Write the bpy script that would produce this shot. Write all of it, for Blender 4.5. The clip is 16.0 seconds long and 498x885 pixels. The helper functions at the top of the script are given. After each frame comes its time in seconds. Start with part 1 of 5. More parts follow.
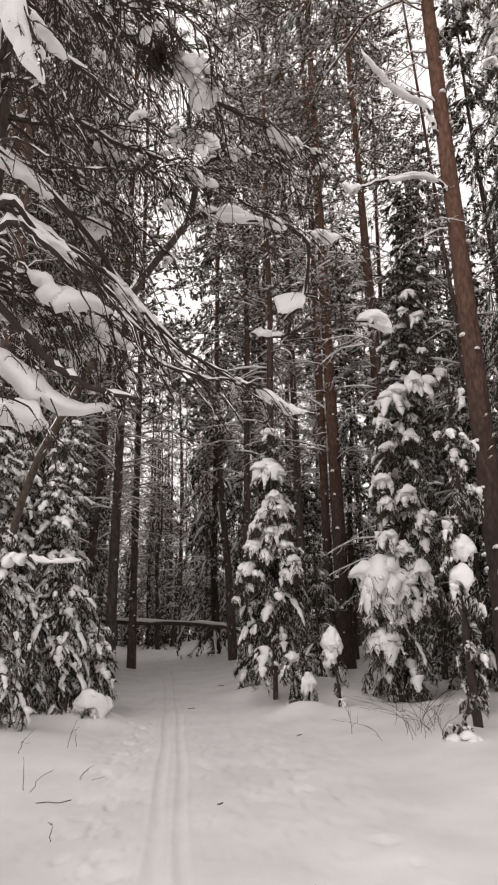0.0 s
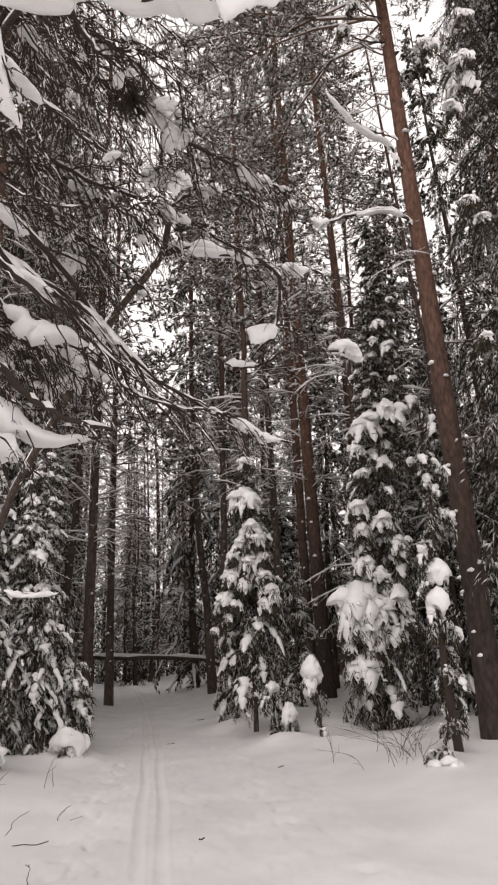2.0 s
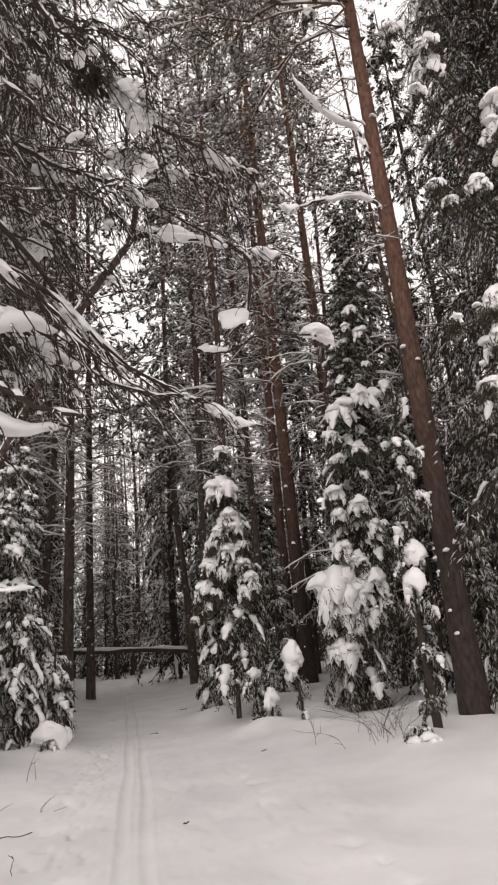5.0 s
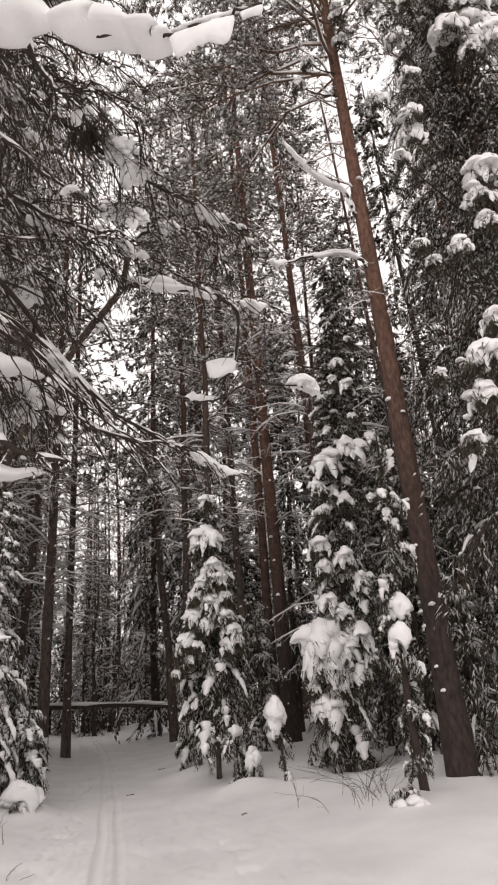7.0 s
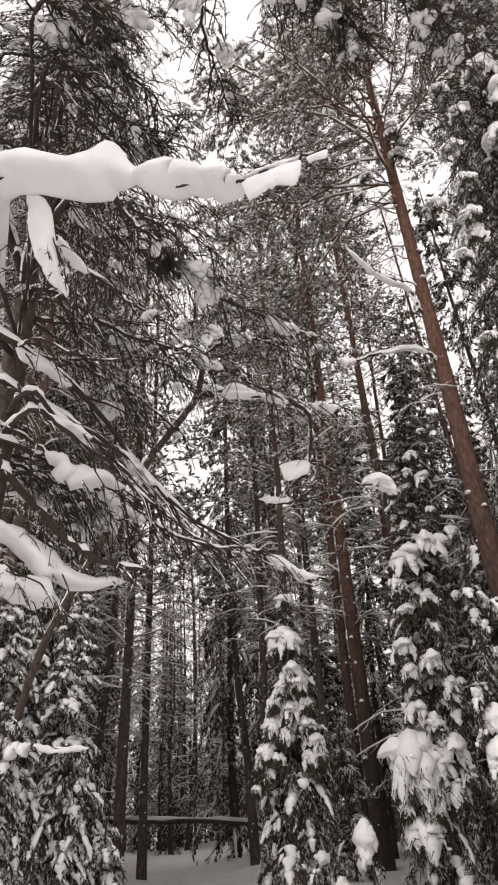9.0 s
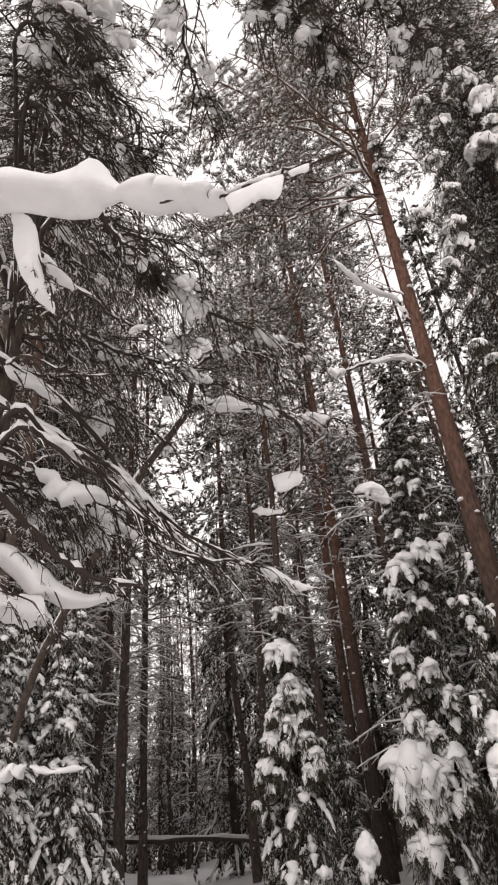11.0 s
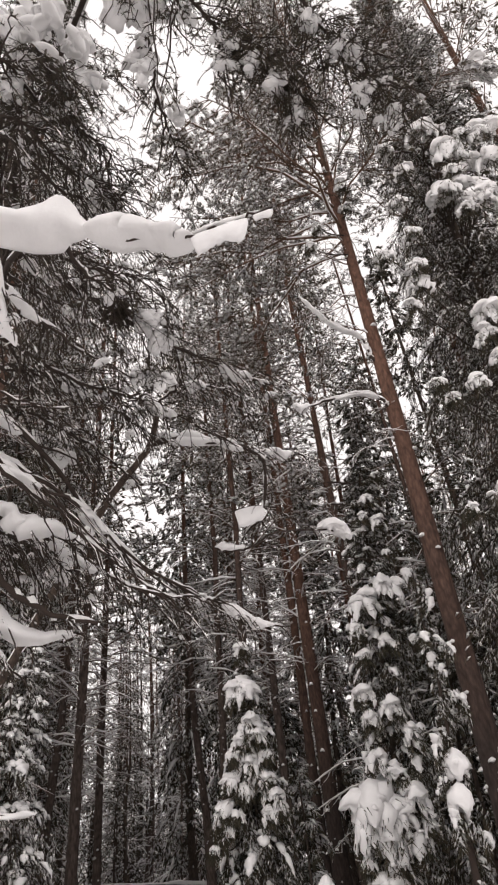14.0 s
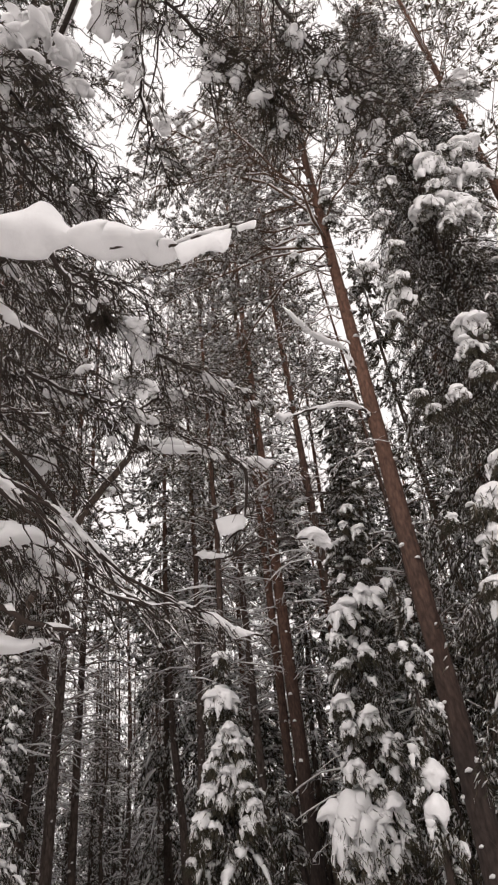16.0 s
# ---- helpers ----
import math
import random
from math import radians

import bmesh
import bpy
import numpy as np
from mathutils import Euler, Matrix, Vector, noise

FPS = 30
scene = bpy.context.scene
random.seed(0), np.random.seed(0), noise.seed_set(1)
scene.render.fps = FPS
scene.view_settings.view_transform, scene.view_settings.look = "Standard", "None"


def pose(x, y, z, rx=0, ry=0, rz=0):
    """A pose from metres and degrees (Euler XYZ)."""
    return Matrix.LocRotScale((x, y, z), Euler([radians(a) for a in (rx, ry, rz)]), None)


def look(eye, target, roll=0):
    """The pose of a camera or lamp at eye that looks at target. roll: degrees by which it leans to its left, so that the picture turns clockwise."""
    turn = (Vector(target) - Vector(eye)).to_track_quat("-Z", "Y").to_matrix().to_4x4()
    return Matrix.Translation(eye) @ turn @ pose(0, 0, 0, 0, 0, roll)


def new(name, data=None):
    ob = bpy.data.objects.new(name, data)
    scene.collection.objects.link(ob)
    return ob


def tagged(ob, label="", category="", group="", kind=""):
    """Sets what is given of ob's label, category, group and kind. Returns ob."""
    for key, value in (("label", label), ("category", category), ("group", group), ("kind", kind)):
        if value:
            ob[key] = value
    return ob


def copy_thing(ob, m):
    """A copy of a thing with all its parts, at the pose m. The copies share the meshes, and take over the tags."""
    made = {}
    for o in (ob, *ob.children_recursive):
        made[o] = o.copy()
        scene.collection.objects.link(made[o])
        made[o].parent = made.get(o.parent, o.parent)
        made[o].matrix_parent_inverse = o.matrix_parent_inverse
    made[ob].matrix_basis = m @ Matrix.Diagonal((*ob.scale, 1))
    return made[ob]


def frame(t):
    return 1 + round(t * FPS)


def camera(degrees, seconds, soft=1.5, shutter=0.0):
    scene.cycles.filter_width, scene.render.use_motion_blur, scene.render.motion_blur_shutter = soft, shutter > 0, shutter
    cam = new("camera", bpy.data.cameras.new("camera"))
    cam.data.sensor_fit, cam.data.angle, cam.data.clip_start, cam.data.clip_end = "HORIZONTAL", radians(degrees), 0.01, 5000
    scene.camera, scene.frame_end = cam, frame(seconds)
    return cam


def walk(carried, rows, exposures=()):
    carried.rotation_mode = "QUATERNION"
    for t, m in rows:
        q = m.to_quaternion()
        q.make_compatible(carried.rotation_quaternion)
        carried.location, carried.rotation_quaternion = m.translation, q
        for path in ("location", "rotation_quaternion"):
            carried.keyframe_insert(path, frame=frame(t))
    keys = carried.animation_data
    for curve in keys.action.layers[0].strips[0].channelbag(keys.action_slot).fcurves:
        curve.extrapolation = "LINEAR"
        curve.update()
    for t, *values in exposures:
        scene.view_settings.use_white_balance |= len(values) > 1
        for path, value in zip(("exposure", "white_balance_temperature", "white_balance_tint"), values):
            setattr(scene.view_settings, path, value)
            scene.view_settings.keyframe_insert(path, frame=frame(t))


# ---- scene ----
# The camera: hand-held on the trail, tilting up slowly.
cam = camera(42.65, 16.0, soft=2.05)
walk(cam, [
    (0, pose(-0.000, 0.000, 1.500, 105.50, 1.16, 0.32)),
    (0.5, pose(-0.000, -0.057, 1.450, 105.10, 2.79, 0.45)),
    (1, pose(-0.003, -0.051, 1.447, 104.35, 2.24, 0.53)),
    (1.5, pose(-0.004, -0.057, 1.461, 105.61, 2.45, -0.55)),
    (2, pose(0.003, -0.068, 1.469, 108.10, 2.77, -1.45)),
    (2.5, pose(0.003, -0.073, 1.463, 108.39, 2.96, -0.89)),
    (3, pose(0.003, -0.071, 1.464, 108.41, 3.22, -1.20)),
    (3.5, pose(0.002, -0.075, 1.448, 108.42, 2.77, -1.18)),
    (4, pose(0.010, -0.057, 1.433, 106.93, 3.55, -1.87)),
    (4.5, pose(0.009, -0.050, 1.416, 107.10, 4.26, -1.81)),
    (4.7, pose(0.015, -0.049, 1.414, 107.05, 4.89, -2.55)),
    (7, pose(0.035, -0.038, 1.407, 111.56, 4.28, -4.44)),
    (7.5, pose(0.036, -0.042, 1.409, 112.16, 4.07, -4.82)),
    (8, pose(0.027, -0.044, 1.414, 112.47, 3.09, -3.06)),
    (8.5, pose(0.018, -0.056, 1.464, 116.23, 3.40, 1.71)),
    (9, pose(0.014, -0.087, 1.488, 120.27, 3.00, 2.14)),
    (11.5, pose(0.037, -0.088, 1.488, 121.59, 5.02, 2.08)),
    (12, pose(0.044, -0.087, 1.498, 122.15, 5.34, 1.34)),
    (12.5, pose(0.048, -0.097, 1.503, 123.17, 5.69, 0.39)),
    (13, pose(0.053, -0.100, 1.505, 123.50, 5.87, -0.37)),
    (13.5, pose(0.050, -0.105, 1.503, 123.85, 5.70, -0.71)),
    (14, pose(0.051, -0.107, 1.502, 123.97, 5.37, -0.80)),
    (14.5, pose(0.052, -0.113, 1.501, 124.51, 5.43, -0.85)),
    (15, pose(0.053, -0.113, 1.498, 124.74, 5.48, -1.13)),
    (15.5, pose(0.057, -0.114, 1.497, 124.63, 5.70, -1.88)),
    (16, pose(0.057, -0.118, 1.493, 124.59, 5.66, -2.51)),
], exposures=[(0, 0.3, 6800, 15), (7, 0.33, 6800, 15), (9, 0.32, 6750, 15), (16, 0.18, 6750, 15)])

# ---- light: a bright overcast winter sky, sun lost in cloud ----
world = bpy.data.worlds.new("overcast")
scene.world = world
world.use_nodes = True
wn, wl = world.node_tree.nodes, world.node_tree.links
wn.clear()
w_out = wn.new("ShaderNodeOutputWorld")
w_bg = wn.new("ShaderNodeBackground")
w_sky = wn.new("ShaderNodeTexSky")
w_sky.sky_type = "NISHITA"
w_sky.sun_disc = False
w_sky.sun_elevation = radians(32)
w_sky.sun_rotation = radians(210)
w_sky.dust_density = 4.0
w_hsv = wn.new("ShaderNodeHueSaturation")
w_hsv.inputs["Saturation"].default_value = 0.12
w_mix = wn.new("ShaderNodeMix")
w_mix.data_type = "RGBA"
w_mix.inputs[0].default_value = 0.8
w_mix.inputs[7].default_value = (12.0, 11.8, 11.7, 1)
wl.new(w_sky.outputs[0], w_hsv.inputs["Color"])
wl.new(w_hsv.outputs[0], w_mix.inputs[6])
wl.new(w_mix.outputs[2], w_bg.inputs["Color"])
wl.new(w_bg.outputs[0], w_out.inputs["Surface"])
w_bg.inputs["Strength"].default_value = 0.095

sun = new("sun", bpy.data.lights.new("sun", "SUN"))
sun.data.energy = 0.45
sun.data.angle = radians(40)
sun.data.color = (1.0, 0.97, 0.94)
sun.matrix_world = look((-9, -8, 26), (0, 8, 0))
scene.view_settings.exposure = 0.0

# ---- materials ----
def material(name, rough=0.8, subsurface=0.0):
    m = bpy.data.materials.new(name)
    m.use_nodes = True
    n, l = m.node_tree.nodes, m.node_tree.links
    b = n["Principled BSDF"]
    b.inputs["Roughness"].default_value = rough
    b.inputs["Specular IOR Level"].default_value = 0.3
    return m, n, l, b


def ramp(n, stops):
    r = n.new("ShaderNodeValToRGB")
    e = r.color_ramp.elements
    while len(e) < len(stops):
        e.new(0.5)
    for k, (p, c) in enumerate(stops):
        e[k].position, e[k].color = p, (*c, 1)
    return r


def noise_node(n, l, scale, detail=4.0, coord="Object", stretch=None):
    c = n.new("ShaderNodeTexCoord")
    t = n.new("ShaderNodeTexNoise")
    t.inputs["Scale"].default_value, t.inputs["Detail"].default_value = scale, detail
    if stretch:
        mp = n.new("ShaderNodeMapping")
        mp.inputs["Scale"].default_value = stretch
        l.new(c.outputs[coord], mp.inputs["Vector"])
        l.new(mp.outputs[0], t.inputs["Vector"])
    else:
        l.new(c.outputs[coord], t.inputs["Vector"])
    return t


def bumped(n, l, b, sources, distance):
    last = None
    for tex, strength, dist in sources:
        bp = n.new("ShaderNodeBump")
        bp.inputs["Strength"].default_value, bp.inputs["Distance"].default_value = strength, dist
        l.new(tex, bp.inputs["Height"])
        if last:
            l.new(last.outputs[0], bp.inputs["Normal"])
        last = bp
    l.new(last.outputs[0], b.inputs["Normal"])


def snow_material(name, fine, coarse, lo, hi, glow=0.0):
    m, n, l, b = material(name, 0.7)
    a, c = noise_node(n, l, coarse, 5), noise_node(n, l, fine, 6)
    r = ramp(n, [(0.3, lo), (0.7, hi)])
    l.new(a.outputs[0], r.inputs[0])
    l.new(r.outputs[0], b.inputs["Base Color"])
    bumped(n, l, b, [(a.outputs[0], 0.3, 0.03), (c.outputs[0], 0.35, 0.006)], 0.01)
    if glow:
        tr, mx = n.new("ShaderNodeBsdfTranslucent"), n.new("ShaderNodeMixShader")
        tr.inputs["Color"].default_value = (0.85, 0.85, 0.86, 1)
        mx.inputs[0].default_value = glow
        l.new(b.outputs[0], mx.inputs[1])
        l.new(tr.outputs[0], mx.inputs[2])
        l.new(mx.outputs[0], n["Material Output"].inputs["Surface"])
    return m


def bark_material(name, low, high, dark, z0, z1, scale):
    """Bark that turns from the furrowed lower colour to the flaky upper one between the heights z0 and z1."""
    m, n, l, b = material(name, 0.9)
    geo = n.new("ShaderNodeNewGeometry")
    sep = n.new("ShaderNodeSeparateXYZ")
    l.new(geo.outputs["Position"], sep.inputs[0])
    mr = n.new("ShaderNodeMapRange")
    mr.inputs["From Min"].default_value, mr.inputs["From Max"].default_value = z0, z1
    big = noise_node(n, l, 1.3, 3)
    add = n.new("ShaderNodeMath")
    add.operation = "MULTIPLY_ADD"
    add.inputs[1].default_value = 3.0
    l.new(big.outputs[0], add.inputs[0])
    l.new(sep.outputs["Z"], add.inputs[2])
    l.new(add.outputs[0], mr.inputs["Value"])
    mix = n.new("ShaderNodeMix")
    mix.data_type = "RGBA"
    mix.inputs[6].default_value, mix.inputs[7].default_value = (*low, 1), (*high, 1)
    l.new(mr.outputs[0], mix.inputs[0])
    fur = n.new("ShaderNodeTexVoronoi")
    fur.feature = "DISTANCE_TO_EDGE"
    fur.inputs["Scale"].default_value = scale
    tc, mp = n.new("ShaderNodeTexCoord"), n.new("ShaderNodeMapping")
    mp.inputs["Scale"].default_value = (1, 1, 0.35)
    l.new(tc.outputs["Object"], mp.inputs["Vector"])
    l.new(mp.outputs[0], fur.inputs["Vector"])
    fr = ramp(n, [(0.0, dark), (0.18, (1, 1, 1))])
    l.new(fur.outputs["Distance"], fr.inputs[0])
    mul = n.new("ShaderNodeMix")
    mul.data_type, mul.blend_type = "RGBA", "MULTIPLY"
    mul.inputs[0].default_value = 0.5
    l.new(mix.outputs[2], mul.inputs[6])
    l.new(fr.outputs[0], mul.inputs[7])
    fine = noise_node(n, l, 22, 5, stretch=(1, 1, 0.35))
    fr2 = ramp(n, [(0.3, (0.4, 0.4, 0.4)), (0.7, (1.35, 1.35, 1.35))])
    l.new(fine.outputs[0], fr2.inputs[0])
    mul2 = n.new("ShaderNodeMix")
    mul2.data_type, mul2.blend_type = "RGBA", "MULTIPLY"
    mul2.inputs[0].default_value = 0.8
    l.new(mul.outputs[2], mul2.inputs[6])
    l.new(fr2.outputs[0], mul2.inputs[7])
    l.new(mul2.outputs[2], b.inputs["Base Color"])
    bumped(n, l, b, [(fr.outputs[0], 0.6, 0.012), (fine.outputs[0], 0.5, 0.008)], 0.01)
    return m


def varied_material(name, colors, scale, rough=0.8, island=False):
    m, n, l, b = material(name, rough)
    r = ramp(n, [(k / (len(colors) - 1), c) for k, c in enumerate(colors)])
    if island:
        b.inputs["Specular IOR Level"].default_value = 0.1
        g = n.new("ShaderNodeNewGeometry")
        l.new(g.outputs["Random Per Island"], r.inputs[0])
    else:
        t = noise_node(n, l, scale, 4)
        l.new(t.outputs[0], r.inputs[0])
        bumped(n, l, b, [(t.outputs[0], 0.4, 0.005)], 0.01)
    l.new(r.outputs[0], b.inputs["Base Color"])
    return m


SNOW = snow_material("fresh_snow", 60, 5, (0.76, 0.75, 0.75), (0.88, 0.87, 0.865), 0.03)
SNOW_GROUND = snow_material("packed_snow", 35, 1.2, (0.66, 0.65, 0.648), (0.77, 0.762, 0.76))
DARK_BARK = bark_material("old_pine_bark", (0.11, 0.082, 0.07), (0.13, 0.066, 0.044), (0.35, 0.32, 0.3), 8.0, 16.0, 9)
PINE_BARK = bark_material("pine_bark", (0.05, 0.036, 0.031), (0.165, 0.088, 0.062), (0.5, 0.46, 0.43), 4.0, 10.5, 9)
SPRUCE_BARK = bark_material("spruce_bark", (0.085, 0.066, 0.055), (0.1, 0.072, 0.056), (0.3, 0.28, 0.26), 1.0, 8.0, 16)
TWIG = varied_material("twig_bark", [(0.02, 0.015, 0.012), (0.045, 0.032, 0.026), (0.03, 0.022, 0.018)], 9, 0.9)
LIMB = varied_material("limb_bark", [(0.06, 0.042, 0.032), (0.14, 0.085, 0.058), (0.09, 0.06, 0.045)], 5, 0.9)
SPRUCE_NEEDLE = varied_material("spruce_needle", [(0.042, 0.041, 0.028), (0.066, 0.059, 0.042), (0.095, 0.073, 0.053)], 1, 0.6, True)
PINE_NEEDLE = varied_material("pine_needle", [(0.056, 0.053, 0.036), (0.088, 0.076, 0.052), (0.12, 0.09, 0.063)], 1, 0.6, True)

# ---- mesh helpers ----
rng = np.random.default_rng(7)


def unit(v):
    return v / np.maximum(np.linalg.norm(v, axis=-1, keepdims=True), 1e-9)


def make_mesh(name, chunks, mats):
    """One mesh from chunks of (vertices, faces, material slot, smooth)."""
    verts, loops, starts, slots, smooths, base, at = [], [], [], [], [], 0, 0
    for v, f, slot, smooth in chunks:
        if len(f) == 0:
            continue
        verts.append(v)
        k = f.shape[1]
        loops.append((f + base).ravel())
        starts.append(at + np.arange(len(f)) * k)
        slots.append(np.full(len(f), slot))
        smooths.append(np.full(len(f), smooth))
        base += len(v)
        at += f.size
    me = bpy.data.meshes.new(name)
    if not verts:
        return me
    v, lo, st = np.concatenate(verts), np.concatenate(loops), np.concatenate(starts)
    me.vertices.add(len(v))
    me.vertices.foreach_set("co", v.astype(np.float32).ravel())
    me.loops.add(len(lo))
    me.loops.foreach_set("vertex_index", lo.astype(np.int32))
    me.polygons.add(len(st))
    me.polygons.foreach_set("loop_start", st.astype(np.int32))
    me.polygons.foreach_set("material_index", np.concatenate(slots).astype(np.int32))
    me.polygons.foreach_set("use_smooth", np.concatenate(smooths).astype(bool))
    for m in mats:
        me.materials.append(m)
    me.update(calc_edges=True)
    return me


def part(name, chunks, mats, parent, label="", m=None):
    ob = new(name, chunks if isinstance(chunks, bpy.types.Mesh) else make_mesh(name, chunks, mats))
    ob.parent = parent
    if m is not None:
        ob.matrix_basis = m
    return tagged(ob, label)


def thing(name, at, label, category, group="", kind=""):
    ob = new(name)
    ob.empty_display_size = 0.1
    ob.location = at
    return tagged(ob, label, category, group, kind)


def tubes(p, r, sides, slot=0):
    """Many tubes at once: points p (n, k, 3), radii r (n, k)."""
    n, k, _ = p.shape
    t = unit(np.gradient(p, axis=1))
    ref = np.where(np.abs(t[:, :1, 2:3]) > 0.8, np.array([1.0, 0, 0]), np.array([0, 0, 1.0]))
    a = unit(np.cross(t, np.broadcast_to(ref, t.shape)))
    b = np.cross(t, a)
    th = np.arange(sides) * 2 * np.pi / sides
    ring = a[:, :, None] * np.cos(th)[:, None] + b[:, :, None] * np.sin(th)[:, None]
    v = p[:, :, None] + ring * r[:, :, None, None]
    i = np.arange(n * k * sides).reshape(n, k, sides)
    j = np.roll(i, -1, axis=2)
    f = np.stack([i[:, :-1], j[:, :-1], j[:, 1:], i[:, 1:]], -1).reshape(-1, 4)
    return v.reshape(-1, 3), f, slot, True


def spikes(at, way, length, width, slot=1):
    """Needles: one slim sliver each."""
    side = unit(np.cross(way, rng.normal(size=way.shape))) * width[:, None] / 2
    v = np.stack([at + side, at - side, at + way * length[:, None]], 1).reshape(-1, 3)
    return v, np.arange(len(at) * 3).reshape(-1, 3), slot, False


def dust(tw, per, length, width, slot=0):
    """Thin lines of snow lying along twigs tw (n, k, 3)."""
    n, k, _ = tw.shape
    idx = np.repeat(np.arange(n), per)
    x = rng.uniform(0.1, 0.999, n * per) * (k - 1)
    i = x.astype(int)
    a, b = tw[idx, i], tw[idx, i + 1]
    at, way = a + (b - a) * (x - i)[:, None] + np.array([0, 0, 0.012]), unit(b - a)
    side = unit(np.cross(way, np.array([0, 0, 1.0]) + rng.normal(0, 0.35, way.shape))) * (width * rng.uniform(0.6, 1.4, len(at)))[:, None]
    ln = (length * rng.uniform(0.5, 1.4, len(at)))[:, None]
    v = np.stack([at - way * ln / 2 + side * 0.3, at + side - way * ln * 0.1, at + way * ln / 2, at - side], 1).reshape(-1, 3)
    return v, np.arange(len(at) * 4).reshape(-1, 4), slot, True


def ico(sub):
    bm = bmesh.new()
    bmesh.ops.create_icosphere(bm, subdivisions=sub, radius=1.0)
    v = np.array([x.co[:] for x in bm.verts])
    f = np.array([[x.index for x in y.verts] for y in bm.faces])
    bm.free()
    return v, f


LUMP = {}
OCTA = np.array([(1, 0, 0), (0, 1, 0), (-1, 0, 0), (0, -1, 0), (0, 0, 1), (0, 0, -1)], float), np.array([(0, 1, 4), (1, 2, 4), (2, 3, 4), (3, 0, 4), (1, 0, 5), (2, 1, 5), (3, 2, 5), (0, 3, 5)])
for sub in (0, 1, 2, 3, 4):
    lv, lf = ico(sub) if sub else OCTA
    shapes = []
    for k in range(10):
        amp = 0.42 if sub > 1 else 0.2
        d = np.array([noise.noise(Vector(x * 1.1) + Vector((k * 7.3, 3.1, 0))) + 0.6 * noise.noise(Vector(x * 2.7) + Vector((0, k * 5.1, 9))) for x in lv])
        s = lv * (1 + amp * d)[:, None]
        if sub < 2:
            s[:, 2] = np.where(s[:, 2] < 0, s[:, 2] * 0.5, s[:, 2])
        else:
            # the rim hangs down unevenly, in tongues
            az = np.arctan2(lv[:, 1], lv[:, 0])
            hang = np.array([noise.noise(Vector((math.cos(q) * 1.8, math.sin(q) * 1.8, k * 3.7))) + 0.6 * noise.noise(Vector((math.cos(q) * 4, math.sin(q) * 4, k * 2.3))) for q in az])
            s[:, 2] = np.where(s[:, 2] < 0, s[:, 2] * np.clip(0.55 + 1.3 * hang, 0.15, 1.7), s[:, 2])
        shapes.append(s)
    LUMP[sub] = (np.array(shapes), lf)


def lumps(at, size, way=None, sub=2, slot=0, sag=0.0):
    """Rounded cakes of snow: centres, half sizes (n, 3), and the way of their long axis."""
    shapes, f = LUMP[sub]
    n = len(at)
    if n == 0:
        return np.zeros((0, 3)), np.zeros((0, 3), int), slot, True
    if way is None:
        a = rng.uniform(0, 6.283, n)
        way = np.stack([np.cos(a), np.sin(a), np.zeros(n)], -1)
    x = unit(way)
    y = unit(np.cross(np.array([0, 0, 1.0]) + rng.normal(size=(n, 3)) * 0.02, x))
    z = np.cross(x, y)
    s = shapes[rng.integers(0, 10, n)] * size[:, None, :]
    s[:, :, 2] -= sag * (s[:, :, 0] ** 2 / np.maximum(size[:, None, 0], 1e-6) + s[:, :, 1] ** 2 / np.maximum(size[:, None, 1], 1e-6) * 0.7)
    v = at[:, None] + s[:, :, :1] * x[:, None] + s[:, :, 1:2] * y[:, None] + s[:, :, 2:] * z[:, None]
    k = len(shapes[0])
    ff = (f[None] + (np.arange(n) * k)[:, None, None]).reshape(-1, 3)
    return v.reshape(-1, 3), ff, slot, True


def along(p, s):
    """Points and ways at the fractions s (m,) of the polyline p (k, 3)."""
    x = np.clip(s, 0, 0.999) * (len(p) - 1)
    i = x.astype(int)
    return p[i] + (p[i + 1] - p[i]) * (x - i)[:, None], unit(p[i + 1] - p[i])


def smooth_line(points, k, wobble=0.0):
    """A Catmull-Rom line through points, k points long, with some wobble."""
    q = np.array(points, float)
    q = np.vstack([2 * q[0] - q[1], q, 2 * q[-1] - q[-2]])
    t = np.linspace(0, len(points) - 1.0001, k)
    i, u = t.astype(int), (t % 1)[:, None]
    a, b, c, d = q[i], q[i + 1], q[i + 2], q[i + 3]
    out = 0.5 * (2 * b + (c - a) * u + (2 * a - 5 * b + 4 * c - d) * u ** 2 + (3 * b - a - 3 * c + d) * u ** 3)
    w = rng.normal(size=(k, 3)) * wobble
    w[0] = 0
    return out + w


def ridge(p, r, cover=0.75, thick=1.3, sides=6, slot=0):
    """Snow lying along a limb: a flattened roll on its upper side, broken here and there."""
    n, k, _ = p.shape
    keep = (rng.random((n, k)) < cover) * rng.uniform(0.5, 1.25, (n, k))
    keep[:, 0] *= 0.3
    keep[:, -1] *= 0.2
    h = np.maximum(r * thick, 0.003) * keep
    q = p.copy()
    q[:, :, 2] += r * 0.7 + h * 0.35
    return tubes(q, h, sides, slot)


def turned(chunks, m):
    a = np.array(m)
    return [(v @ a[:3, :3].T + a[:3, 3], f, s, sm) for v, f, s, sm in chunks]


def sprigs(at, way, length, width, slot=1):
    """Short flat tips of needles: one slim diamond each."""
    side = unit(np.cross(way, rng.normal(size=way.shape))) * width[:, None] / 2
    tip = way * length[:, None]
    v = np.stack([at, at + tip * 0.45 + side, at + tip, at + tip * 0.4 - side], 1).reshape(-1, 3)
    return v, np.arange(len(at) * 4).reshape(-1, 4), slot, False


